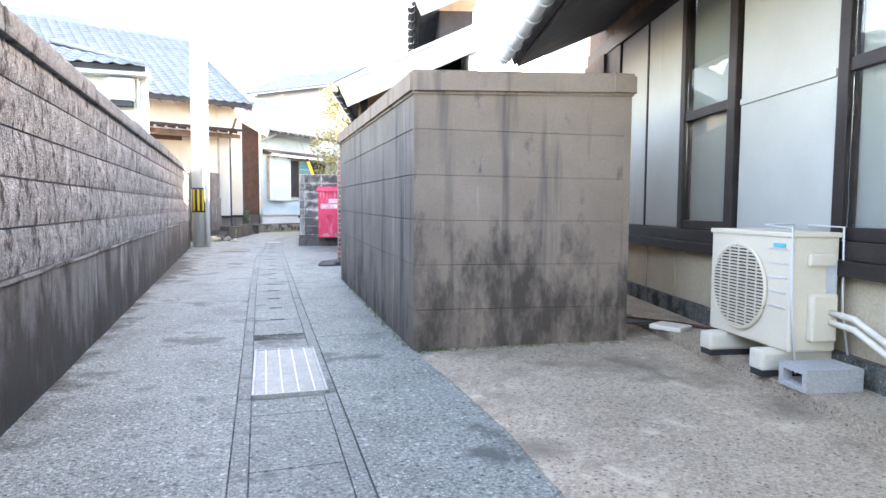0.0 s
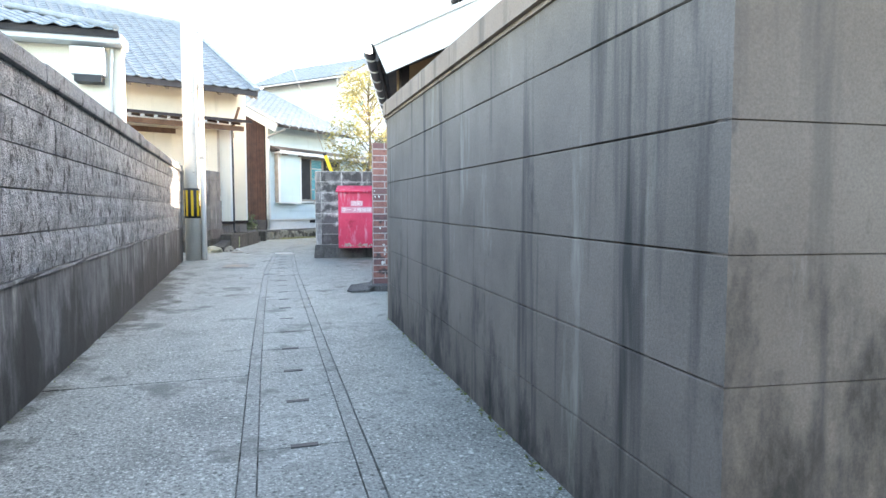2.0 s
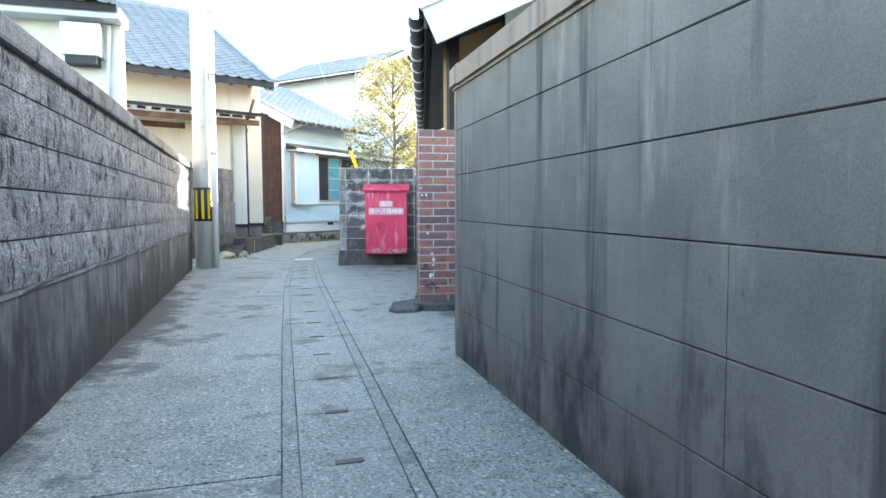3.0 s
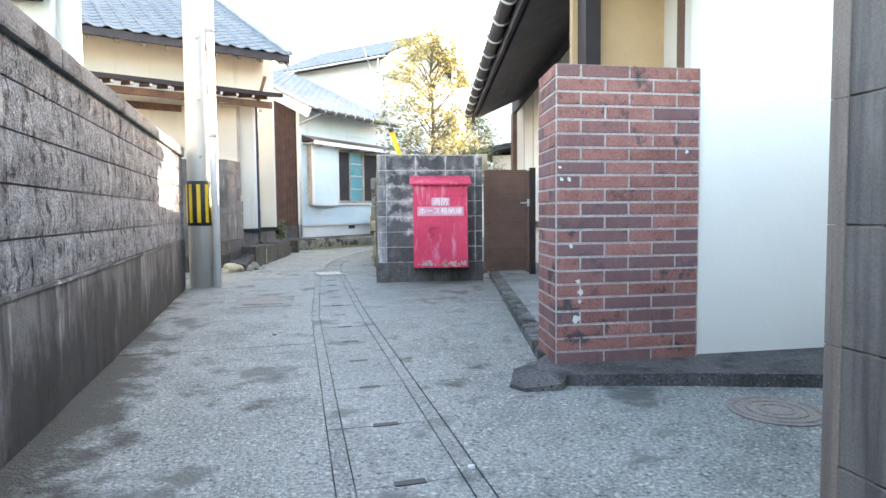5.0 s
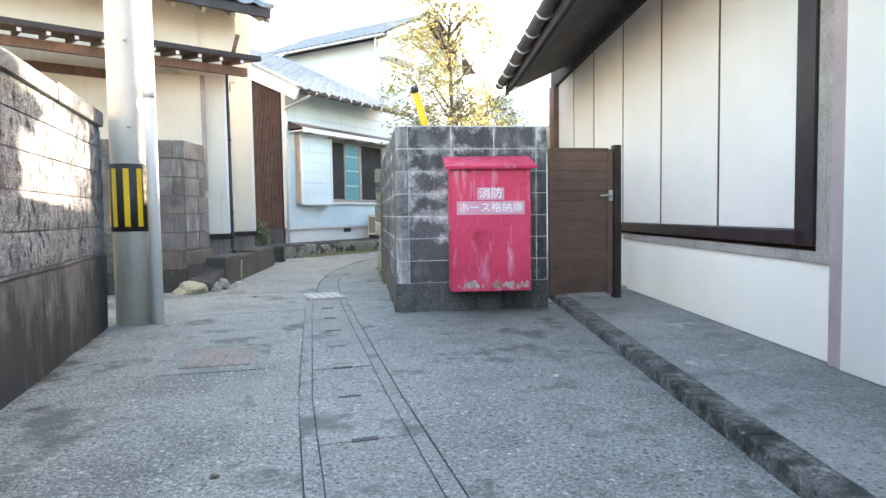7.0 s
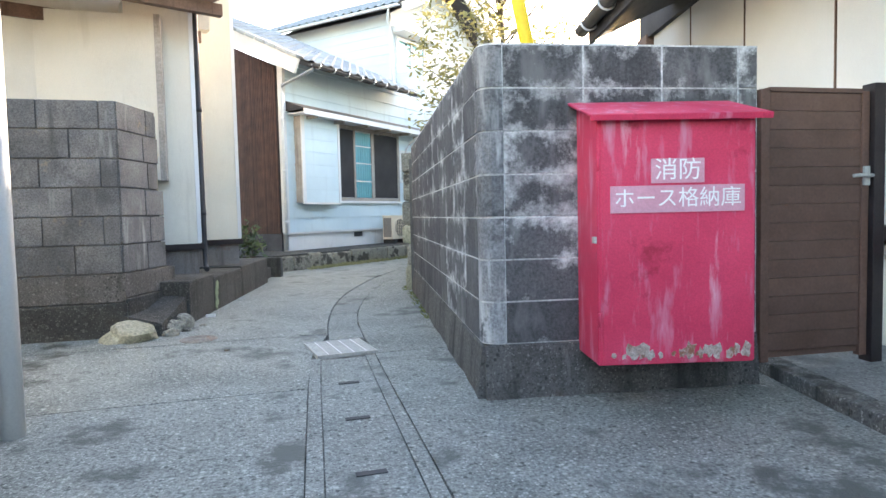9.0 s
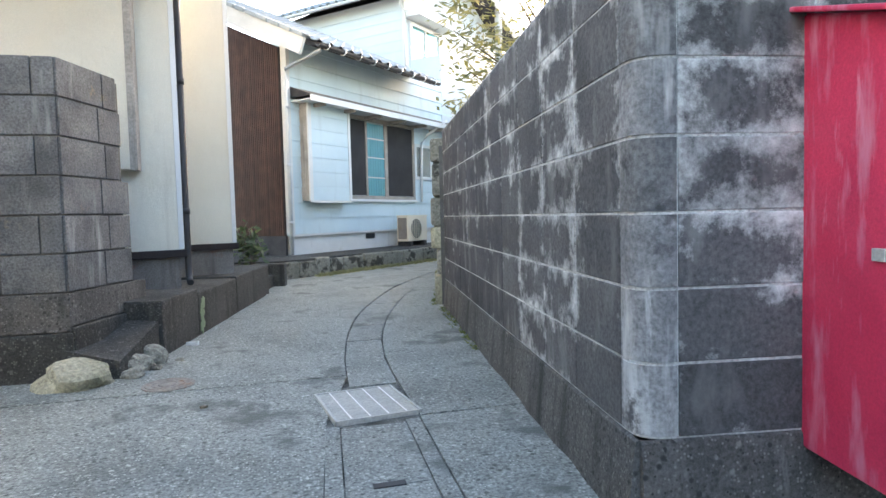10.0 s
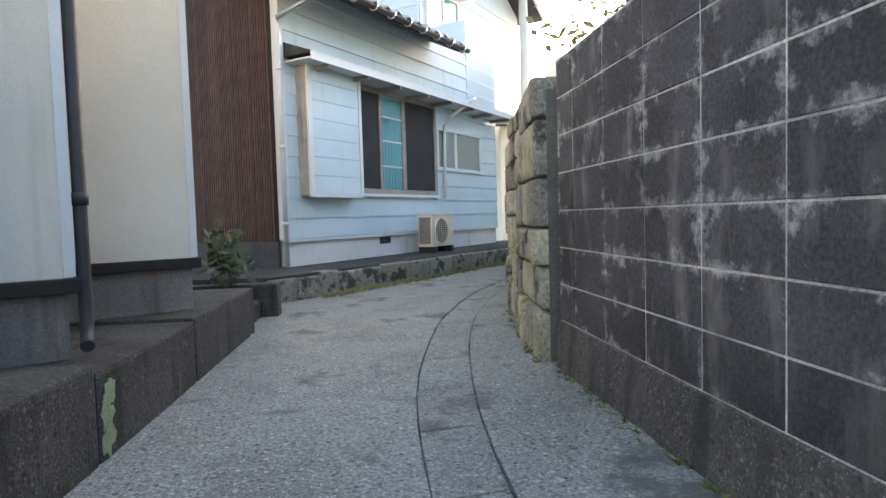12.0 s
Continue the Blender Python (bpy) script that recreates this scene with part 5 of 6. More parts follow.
mr, RL, deck = roof_plane(h0, pose(-7.2, 12.56, 3.49), 5.45, 2.0, 0.75, M["tile_blue"], single=False, hip=2.0)
bm = bmesh.new()
tube(bm, [mr @ Vector((5.43, -0.03, 0.05)), mr @ Vector((3.45, RL, 0.05))], 0.05, 8)
part("hip_ridge", bm, M["tile_grey"], h0, "pale capped hip of the roof")
hood = part("vent_hood", B((-2.40, 12.66, 2.88), (-1.97, 12.90, 3.27), bevel=0.01), M["white_trim"], h0, "white boxed vent hood")
part("opening", B((-2.36, 12.67, 2.78), (-2.01, 12.89, 2.88)), M["black"], hood)
bm = bmesh.new()
tube(bm, [(-1.90, 12.86, 3.3), (-1.91, 12.84, 3.0), (-1.93, 12.84, 2.7), (-1.92, 12.85, 2.35)], 0.024, 8)
part("vent_pipe", bm, M["white_trim"], h0)

# ---- house with the tall windows, by the yard ----
RU = (0.25, 0.968)
r1 = thing("house", "low village house with dark-framed tall windows over tan base boards", "house", 4.5, 3.0)
mr1 = axes(3.38, 4.12, -RU[0], -RU[1])          # local x towards the start of the lane, -y out to it


def near(s):
    return -s


part("wall", B((-2.65, 0.04, 0.0), (8.0, 0.18, 0.60), mr1), M["plinth"], r1)
for i in range(17):
    a = -2.63 + i * 0.62
    part("base_board", B((a + 0.004, 0.012, 0.20), (a + 0.55, 0.04, 0.60), mr1), M["tan_board"], r1)
    part("base_post", B((a + 0.555, 0.0, 0.20), (a + 0.616, 0.04, 0.60), mr1), M["tan_board"], r1)
part("footing", B((-2.70, -0.03, 0.0), (8.0, 0.04, 0.20), mr1), M["kerb"], r1)
part("sill", B((-2.72, -0.07, 0.60), (8.0, 0.10, 0.68), mr1, bevel=0.008), M["dark_wood"], r1)
part("sill", B((-2.72, -0.04, 0.68), (8.0, 0.10, 0.775), mr1, bevel=0.006), M["dark_wood"], r1)
part("lintel", B((-2.72, -0.03, 2.66), (8.0, 0.12, 2.80), mr1), M["dark_wood"], r1)
for i in range(49):
    part("frieze_board", B((-2.70 + i * 0.218, -0.01, 2.80), (-2.70 + i * 0.218 + 0.212, 0.08, 3.35), mr1), M["brown_wood"], r1)
part("back_wall", B((-2.72, 2.6, 0.0), (8.0, 2.75, 3.4), mr1), M["inside"], r1)
part("end_wall", B((-2.72, 0.10, 0.0), (-2.60, 2.6, 3.4), mr1), M["panel"], r1)
part("end_post", B((-2.77, -0.05, 0.60), (-2.02, 0.12, 2.66), mr1), M["brown_wood"], r1, "brown boarded end post")
part("end_recess", B((-2.01, -0.02, 0.78), (-1.57, 0.10, 2.655), mr1), M["dark_wood"], r1, "dark framed end of the screens")
part("floor", B((-2.55, 0.1, 0.5), (8.0, 2.6, 0.6), mr1), M["brown_wood"], r1)
# screen panels and glazed lights, from the far corner on
for a, b, kind in ((-1.56, -0.84, "panel"), (-0.83, -0.08, "panel"), (-0.08, 0.76, "light"), (0.78, 1.74, "panel"), (1.76, 2.75, "light"), (2.77, 3.8, "panel"), (3.82, 4.8, "light"), (4.82, 7.9, "panel")):
    if kind == "panel":
        part("wall_panel", B((a + 0.012, 0.0, 0.78), (b - 0.012, 0.03, 2.655), mr1, bevel=0.004), M["shoji_panel"], r1)
        part("batten", B((b - 0.014, -0.006, 0.777), (b + 0.010, 0.035, 2.657), mr1), M["dark_wood"], r1)
        if a == 0.78:
            part("mid_rail", B((a + 0.02, -0.012, 1.63), (b - 0.02, 0.0, 1.67), mr1), M["shoji_panel"], r1)
        continue
    w = group_part("window", "tall dark-framed frosted window with a middle rail", r1, *(mr1 @ Vector((a, 0, 0.78))).xy, 0.78)
    for lo, hi in (((a, -0.03, 0.78), (a + 0.075, 0.05, 2.655)), ((b - 0.10, -0.03, 0.78), (b, 0.05, 2.655)), ((a + 0.076, -0.02, 0.78), (b - 0.101, 0.04, 0.845)), ((a + 0.076, -0.02, 1.63), (b - 0.101, 0.03, 1.70)), ((a + 0.076, -0.02, 2.59), (b - 0.101, 0.04, 2.655))):
        part("window_frame", B(lo, hi, mr1, bevel=0.005), M["dark_wood"], w)
    for z0, z1 in ((0.846, 1.629), (1.701, 2.589)):
        q = part("pane", B((a + 0.077, 0.0, z0), (b - 0.102, 0.004, z1), mr1), M["glass"], w)
        q.visible_shadow = False
    part("blind", B((a + 0.077, 0.05, 0.846), (b - 0.102, 0.055, 2.589), mr1), M["shoji_panel"], w, "pale blind behind the glass")
# roof
mre = mr1 @ pose(-2.12, -1.08, 2.62)
mr, RL, deck = roof_plane(r1, mre, 11.0, 4.4, 1.9, M["tile_grey"], single=False, rear=True)
g0, g1 = mr1 @ Vector((-2.12, -1.16, 2.60)), mr1 @ Vector((8.9, -1.16, 2.60))
gutter(r1, g0, g1, 0.06, M["pipe"], 24, M["pipe"])
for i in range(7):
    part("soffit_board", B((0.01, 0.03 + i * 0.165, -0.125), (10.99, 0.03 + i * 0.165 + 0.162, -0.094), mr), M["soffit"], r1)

# raised walk before it, and its air conditioner
bm = bmesh.new()
prism(bm, [(3.00, 4.35), (2.39, 1.70), (0.95, -4.5), (2.0, -4.7), (3.42, 4.30), (3.75, 5.6), (3.3, 5.7)], -0.05, 0.07)
walk_slab = solid("walkway", bm, M["yard"], "low concrete walk along the foot of the house", "walkway", kind="structure")
aca, acb = (2.594, 2.36), (2.708, 3.045)
mac = axes(*acb, aca[0] - acb[0], aca[1] - acb[1], 0.21)
ACW = math.hypot(aca[0] - acb[0], aca[1] - acb[1])
ac = condenser(mac, "ivory outdoor air conditioner on plastic feet beside the house", ACW, 0.262, 0.595)
for i in range(5):
    part("louvre", B((ACW * 0.76, -0.006, 0.22 + i * 0.075), (ACW * 0.95, 0.0, 0.226 + i * 0.075), mac), M["white_trim"], ac)
part("badge", B((ACW * 0.80, -0.004, 0.53), (ACW * 0.93, 0.0, 0.55), mac), M["blue_cloth"], ac, "small pale blue badge")
part("valve_cover", B((ACW, 0.09, 0.06), (ACW + 0.045, 0.23, 0.30), mac, bevel=0.012), M["ac_white"], ac, "raised ivory valve cover")
part("handle", B((ACW, 0.08, 0.44), (ACW + 0.03, 0.22, 0.50), mac, bevel=0.01), M["ac_white"], ac)
part("data_plate", B((ACW, 0.19, 0.25), (ACW + 0.004, 0.25, 0.46), mac), M["pipe"], ac, "grey data plate")
for a in (0.06, ACW - 0.17):
    f = part("foot", B((a, -0.10, -0.108), (a + 0.11, 0.32, -0.002), mac, bevel=0.02), M["ac_foot"], ac, "ivory plastic foot")
    part("pad", B((a + 0.006, -0.09, -0.14), (a + 0.104, 0.31, -0.1085), mac), M["black"], f, "black rubber pad")
bm = bmesh.new()
tube(bm, [mac @ Vector(p) for p in ((ACW * 0.45, 0.31, 0.30), (ACW * 0.45, 0.30, 0.638), (ACW * 0.72, -0.012, 0.642), (ACW + 0.012, -0.014, 0.632), (ACW + 0.016, -0.01, 0.3), (ACW + 0.03, 0.02, -0.10))], 0.006, 6)
part("rope", bm, M["white_trim"], ac, "cream rope tied over the casing")
bm = bmesh.new()
tube(bm, [mac @ Vector(p) for p in ((ACW * 0.6, 0.31, 0.638), (ACW + 0.012, 0.27, 0.636), (ACW + 0.016, 0.28, 0.2), (ACW + 0.05, 0.31, -0.10))], 0.006, 6)
part("rope", bm, M["white_trim"], ac, "cream rope tied over the casing")
for dz in (0.0, 0.05):
    bm = bmesh.new()
    tube(bm, [mac @ Vector(p) for p in ((ACW + 0.04, 0.19, 0.16 + dz), (ACW + 0.18, 0.20, 0.15 + dz), (ACW + 0.42, 0.24, 0.02 + dz), (ACW + 0.75, 0.30, -0.05 + dz), (ACW + 1.3, 0.36, -0.06 + dz))], 0.016, 8)
    part("hose", bm, M["ac_foot"], ac, "ivory insulated hose")
bm = bmesh.new()
mb = mac @ pose(ACW + 0.035, -0.075, -0.14)
for lo, hi in (((0, 0, 0), (0.19, 0.30, 0.025)), ((0, 0, 0.085), (0.19, 0.30, 0.11)), ((0, 0.27, 0.025), (0.19, 0.30, 0.085)), ((0.16, 0, 0.025), (0.19, 0.27, 0.085)), ((0, 0.0, 0.025), (0.03, 0.05, 0.085))):
    box(bm, lo, hi, mb)
solid("hollow_block", bm, M["hollow_block"], "loose pale grey hollow concrete block beside the air conditioner", "block")
# small litter on the walk
bm = bmesh.new()
tube(bm, [(2.80, 4.05, 0.085), (3.05, 3.72, 0.088), (3.12, 3.35, 0.09)], 0.012, 6)
solid("stick", bm, M["slat"], "dark red stick lying on the walk", "stick")
bm = B((-0.09, -0.12, 0.0), (0.09, 0.12, 0.035), pose(2.88, 3.62, 0.072, 0, 0, 25), bevel=0.01)
solid("litter_tray", bm, M["ac_foot"], "flattened pale tray lying on the walk", "tray")
bm = B((-0.14, -0.10, 0.0), (0.14, 0.10, 0.012), pose(2.80, 3.95, 0.072, 0, 0, -15), bevel=0.004)
solid("mat", bm, M["black"], "small black mat lying on the walk", "mat")

# ---- house with the dark eaves ----
r2 = thing("house", "low house with deep dark eaves, pale wall panels and brown framing", "house", 4.5, 13.5)
mr2 = axes(2.916, 11.92, -RU[0], -RU[1])        # local x towards the camera's start, -y out to the lane
# local x = -s along the lane; far end at -6.8
part("base_wall", B((-3.30, 0.0, 0.07), (0.02, 0.14, 0.60), mr2), M["white_wall"], r2, "white rendered base wall")
part("base_wall", B((-7.2, 0.06, 0.07), (-3.32, 0.16, 0.66), mr2), M["white_wall"], r2)
part("base_ledge", B((-3.34, -0.02, 0.60), (0.05, 0.12, 0.66), mr2), M["grey_wood"], r2)
part("sill", B((-6.9, -0.05, 0.69), (-0.16, 0.12, 0.775), mr2, bevel=0.006), M["dark_wood"], r2)
part("backing", B((-7.2, 0.10, 0.6), (0.16, 0.2, 3.1), mr2), M["brown_wood"], r2)
for a, b in ((-6.7, -5.7), (-5.69, -4.65), (-4.64, -3.5), (-3.49, -2.42), (-2.41, -1.32), (-1.31, -0.27)):
    part("wall_panel", B((a + 0.006, 0.02, 0.778), (b - 0.006, 0.05, 2.95), mr2, bevel=0.003), M["panel"], r2)
    part("batten", B((b - 0.005, 0.016, 0.778), (b + 0.005, 0.05, 2.95), mr2), M["brown_wood"], r2)
part("door_jamb", B((-0.265, -0.05, 0.69), (-0.10, 0.10, 2.95), mr2), M["dark_wood"], r2)
part("post", B((-0.098, -0.03, 0.60), (0.03, 0.12, 2.95), mr2), M["grey_wood"], r2, "weathered grey timber post")
part("post", B((0.032, -0.04, 0.07), (0.16, 0.12, 2.95), mr2), M["mauve"], r2, "faded mauve post")
part("end_post", B((-7.05, -0.06, 0.1), (-6.72, 0.12, 2.95), mr2), M["brown_wood"], r2)
part("lintel", B((-7.0, -0.04, 2.92), (1.55, 0.12, 3.30), mr2), M["soffit"], r2)
# white end wall beside the bricks and the ochre wall over them
# the white wall's hidden far length to x 6.3 is added to block the sun
bm = bmesh.new()
prism(bm, [(2.278, 9.858), (6.3, 9.50), (6.3, 9.70), (2.36, 10.05)], 0.07, 3.05)
part("end_wall", bm, M["white_wall"], r2, "plain white rendered end wall")
bm = bmesh.new()
prism(bm, [(2.40, 10.06), (2.53, 10.05), (2.96, 11.80), (2.84, 11.80)], 0.07, 3.05)
part("side_wall", bm, M["panel"], r2)
bm = bmesh.new()
prism(bm, [(1.86, 10.63), (2.55, 10.56), (2.58, 10.66), (1.89, 10.73)], 1.75, 3.05)
part("upper_wall", bm, M["ochre"], r2, "ochre plaster above the brick screen")
part("post", B((1.89, 10.50, 1.742), (2.00, 10.61, 2.95)), M["dark_wood"], r2)
part("post", B((2.44, 10.12, 1.742), (2.475, 10.30, 3.0)), M["brown_wood"], r2)
# roof: deep eave with gutter and pale hooks
E0, E9 = (1.42, 9.72), (3.52, 17.95)
me2 = axes(E9[0], E9[1], E0[0] - E9[0], E0[1] - E9[1], 2.80)
W2 = math.hypot(E0[0] - E9[0], E0[1] - E9[1])
mr, RL, deck = roof_plane(r2, me2, W2, 2.2, 0.98, M["tile_grey"], single=False, rear=True)
part("fascia", B((0, -0.01, -0.16), (W2, 0.02, -0.01), me2), M["soffit"], r2)
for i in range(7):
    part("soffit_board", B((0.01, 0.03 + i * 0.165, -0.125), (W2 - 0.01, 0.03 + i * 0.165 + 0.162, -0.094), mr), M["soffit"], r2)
part("bargeboard", B((W2 - 0.005, -0.02, -0.32), (W2 + 0.035, RL, 0.02), mr), M["fascia"], r2, "wide aged white bargeboard on the gable")
part("barge_cap", B((W2 - 0.01, -0.03, 0.02), (W2 + 0.06, RL, 0.07), mr), M["fascia"], r2)
g0, g1 = me2 @ Vector((0.0, -0.085, -0.005)), me2 @ Vector((W2, -0.085, -0.005))
gutter(r2, g0, g1, 0.075, M["gutter"], 14, M["white_trim"])
# upper roof over the rear part
mu = axes(2.81 + 6.0 * RU[0], 10.4 + 6.0 * RU[1], -RU[0], -RU[1], 4.42)
mru, RLU, deck = roof_plane(r2, mu, 6.0, 1.15, 0.50, M["tile_grey"], single=False)
for i in range(7):
    part("soffit_board", B((0.01, 0.03 + i * 0.165, -0.125), (5.99, 0.03 + i * 0.165 + 0.162, -0.094), mru), M["soffit"], r2)
part("bargeboard", B((5.995, 0.02, -0.22), (6.03, RLU, 0.03), mru), M["fascia"], r2, "wide aged white bargeboard on the gable")
# the shade under the upper eave is put into this wall's dark colour
part("upper_storey", B((0.05, 0.45, -1.3), (5.5, 1.05, 0.06), mu), M["soffit"], r2)
gutter(r2, mu @ Vector((0.0, -0.07, -0.005)), mu @ Vector((6.0, -0.07, -0.005)), 0.06, M["gutter"], 12, M["white_trim"])

# low neighbouring house beyond the gate
h5 = thing("house", "low neighbouring house with a grey tiled roof behind the garden", "house", 8.0, 25.0)
mn = axes(5.6, 22.6, 0.55, 0.83)
part("wall", B((0.0, -4.0, 0.0), (5.0, 0.0, 2.46), mn), M["cream"], h5)
mn2 = mn @ pose(5.4, 0.5, 2.53, 0, 0, 180)
roof_plane(h5, mn2, 5.8, 2.5, 0.42, M["tile_grey"], single=False)
part("rear_roof", prism(bmesh.new(), [(-0.4, -4.4), (5.4, -4.4), (5.4, -2.0), (-0.4, -2.0)], 2.38, [2.53, 2.53, 2.94, 2.94], mn), M["tile_grey"], h5)
# unseen wall, added to keep low sun off the cream house and low wall
solid("wall_garden", B((7.2, 23.4, -0.05), (7.4, 30.2, 4.6)), M["white_wall"], "plain pale wall added out of view behind the garden to block the low sun", "wall", kind="structure")
# far pole and roof past the bend
fp = thing("utility_pole", "distant pale concrete utility pole past the bend", "utility pole", 6.98, 31.0)
bm = bmesh.new()
tube(bm, [(6.98, 31.0, z) for z in (-0.05, 3, 6, 9)], 0.14, 16, True, 0.10)
part("shaft", bm, M["pole"], fp)
h6 = thing("house", "distant cream house with grey roof past the bend", "house", 8.5, 33.5)
part("wall", B((6.9, 32.6, 0.0), (11.0, 36.0, 3.5)), M["cream"], h6)
roof_plane(h6, pose(6.5, 32.2, 3.45), 5.0, 2.0, 0.9, M["tile_grey"], single=False)

# kerb and slab before it
slab = thing("walkway", "grey concrete walk with a dark stone kerb beside the panelled house", "walkway", 2.6, 13.0, kind="structure")
KA, KB = (1.40, 10.13), (2.88, 15.25)
mk = axes(KB[0], KB[1], KA[0] - KB[0], KA[1] - KB[1])
KL = math.hypot(KA[0] - KB[0], KA[1] - KB[1])
bm = bmesh.new()
prism(bm, [(KA[0] + 0.13, KA[1]), (3.2, 10.0), (3.9, 16.5), (3.2, 16.5), (KB[0] + 0.13, KB[1])], -0.05, 0.064)
part("slab", bm, M["walk"], slab)
s = 0.0
while s < KL:
    e = min(s + 0.6, KL)
    part("kerb_stone", B((s + 0.004, 0.0, -0.05), (e - 0.004, 0.135, 0.072), mk, bevel=0.012), M["kerb"], slab)
    s = e
# worn step at the end of the brick screen
bm = bmesh.new()
prism(bm, [(1.06, 9.76), (1.10, 9.66), (1.30, 9.63), (1.36, 9.70), (2.0, 9.50), (2.6, 9.28), (5.0, 8.9), (5.0, 9.9), (2.48, 10.08), (1.50, 10.20), (1.34, 10.02), (1.12, 9.86)], -0.05, [0.02, 0.02, 0.035, 0.06] + [0.07] * 8)
solid("step", bm, M["foot_dark"], "dark worn concrete step at the foot of the white wall", "step", kind="structure")

# brown gate between the hose wall and the house
gate = thing("gate", "closed brown slatted aluminium garden gate with lever handle", "gate", 2.95, 14.62, 0.0)
mgt = axes(2.605, 14.645, 0.69, -0.055)
for i in range(14):
    part("board", B((0.05, 0.008, 0.155 + i * 0.0945), (0.60, 0.032, 0.155 + i * 0.0945 + 0.0935), mgt, bevel=0.003), M["gate"], gate)
part("backing_sheet", B((0.05, 0.02, 0.12), (0.60, 0.028, 1.48), mgt), M["gate"], gate)
for a, b in ((0.0, 0.05), (0.60, 0.645)):
    part("gate_frame", B((a, 0.0, 0.10), (b, 0.04, 1.49), mgt, bevel=0.004), M["gate"], gate)
part("gate_frame", B((0.05, 0.0, 1.478), (0.60, 0.04, 1.50), mgt), M["gate"], gate)
part("gate_post", B((0.655, -0.02, 0.0), (0.725, 0.06, 1.53), mgt, bevel=0.004), M["dark_wood"], gate)
bm = bmesh.new()
tube(bm, [mgt @ Vector(p) for p in ((0.62, -0.005, 1.05), (0.62, -0.045, 1.05), (0.54, -0.05, 1.05), (0.50, -0.05, 1.048))], 0.010, 8)
box(bm, (0.605, -0.012, 1.0), (0.64, 0.0, 1.10), mgt)
part("lever_handle", bm, M["steel"], gate, "grey metal lever handle")
bm = B((-0.08, 0.0, 0.0), (0.08, 0.10, 0.26), mgt @ pose(0.05, 0.3, 1.48), bevel=0.01)
meter = thing("meter_box", "small tan meter box on the wall behind the gate", "meter box", 2.7, 14.95, 1.48)
part("box", bm, M["tan_board"], meter)

# yellow guard of a guy wire behind the hose wall
guy = thing("guy_wire", "yellow plastic guard on a slanting guy wire behind the wall", "guy wire", 1.66, 15.2, 0)
d0, d1 = Vector((1.60, 15.12, 1.55)), Vector((1.40, 14.93, 2.02))
bm = bmesh.new()
tube(bm, [d0 + (d0 - d1) * 3.3, d1 + (d1 - d0) * 6], 0.006, 6)
part("wire", bm, M["steel"], guy)
bm = bmesh.new()
tube(bm, [d0 + (d0 - d1) * 1.2, d1], 0.034, 12)
sleeve = part("guard_sleeve", bm, M["yellow"], guy, "yellow plastic sleeve")
bm = bmesh.new()
tube(bm, [d1, d1 + (d1 - d0).normalized() * 0.05], 0.036, 12)
part("sleeve_cap", bm, M["black"], sleeve, "black sleeve end")


# ---- plants ----
def leaves(bm, centre, spread, count, size, r, flat=0.6):
    for _ in range(count):
        p = Vector(centre) + Vector((r.gauss(0, spread[0]), r.gauss(0, spread[1]), r.gauss(0, spread[2])))
        d = Vector((r.uniform(-1, 1), r.uniform(-1, 1), r.uniform(-flat, flat))).normalized()
        a = d.orthogonal().normalized()
        l = size * r.uniform(0.6, 1.3)
        w = l * 0.38
        vs = [bm.verts.new(q) for q in (p, p + d * l * 0.5 + a * w * 0.5, p + d * l, p + d * l * 0.5 - a * w * 0.5)]
        bm.faces.new(vs)


def tree(x, y, height, crown_low, spread, label, leaf, seed, leaf_size=0.085, clumps=95, per=42):
    r = random.Random(seed)
    t = thing("tree", label, "tree", x, y)
    bm = bmesh.new()
    trunk_path = [(x + 0.06 * math.sin(k * 1.1 + seed), y + 0.05 * math.cos(k * 1.3), height * 0.86 * k / 6 - 0.05) for k in range(7)]
    tube(bm, trunk_path, 0.07, 10, True, 0.018)
    part("trunk", bm, M["bark"], t)
    crown = bmesh.new()
    for i in range(clumps):
        k = r.random()
        z = crown_low + (height - crown_low) * k
        wide = spread * (1.0 - 0.72 * abs(k - 0.35) ** 1.1) * (0.45 + 0.6 * r.random())
        a = r.uniform(0, 2 * math.pi)
        c = Vector((x + wide * math.cos(a), y + wide * math.sin(a), z))
        if i % 3 == 0:
            base = Vector((x, y, max(crown_low * 0.7, z - 0.5 * wide - 0.25)))
            limb = bmesh.new()
            tube(limb, [base, base.lerp(c, 0.55) + Vector((0, 0, 0.06)), c], 0.016, 5, True, 0.004)
            part("limb", limb, M["bark"], t)
        leaves(crown, c, (0.11, 0.11, 0.09), per, leaf_size, r)
    cr = part("crown", crown, leaf, t)
    return t


tree(3.05, 19.3, 4.6, 1.75, 1.10, "slender garden tree with sunlit yellow-green leaves behind the wall", M["leaf_gold"], 3, 0.10, 140, 46)
tree(4.35, 21.4, 3.45, 1.6, 0.95, "dense dark green garden shrub tree behind the gate", M["leaf_dark"], 9, 0.07, 190, 52)


def shrub(x, y, z, radius, height, label, leaf, seed, count=160, size=0.09):
    r = random.Random(seed)
    t = thing("shrub", label, "shrub", x, y, z, group="low plants")
    st, bm = bmesh.new(), bmesh.new()
    for i in range(12):
        a = r.uniform(0, 6.28)
        tip = Vector((x + radius * r.random() * math.cos(a), y + radius * r.random() * math.sin(a), z + height * r.uniform(0.5, 1)))
        tube(st, [(x, y, z - 0.02), tip], 0.005, 5)
        leaves(bm, tip - Vector((0, 0, height * 0.15)), (radius * 0.25, radius * 0.25, height * 0.16), count // 12, size, r)
    part("stems", st, M["bark"], t)
    part("leaves", bm, leaf, t)


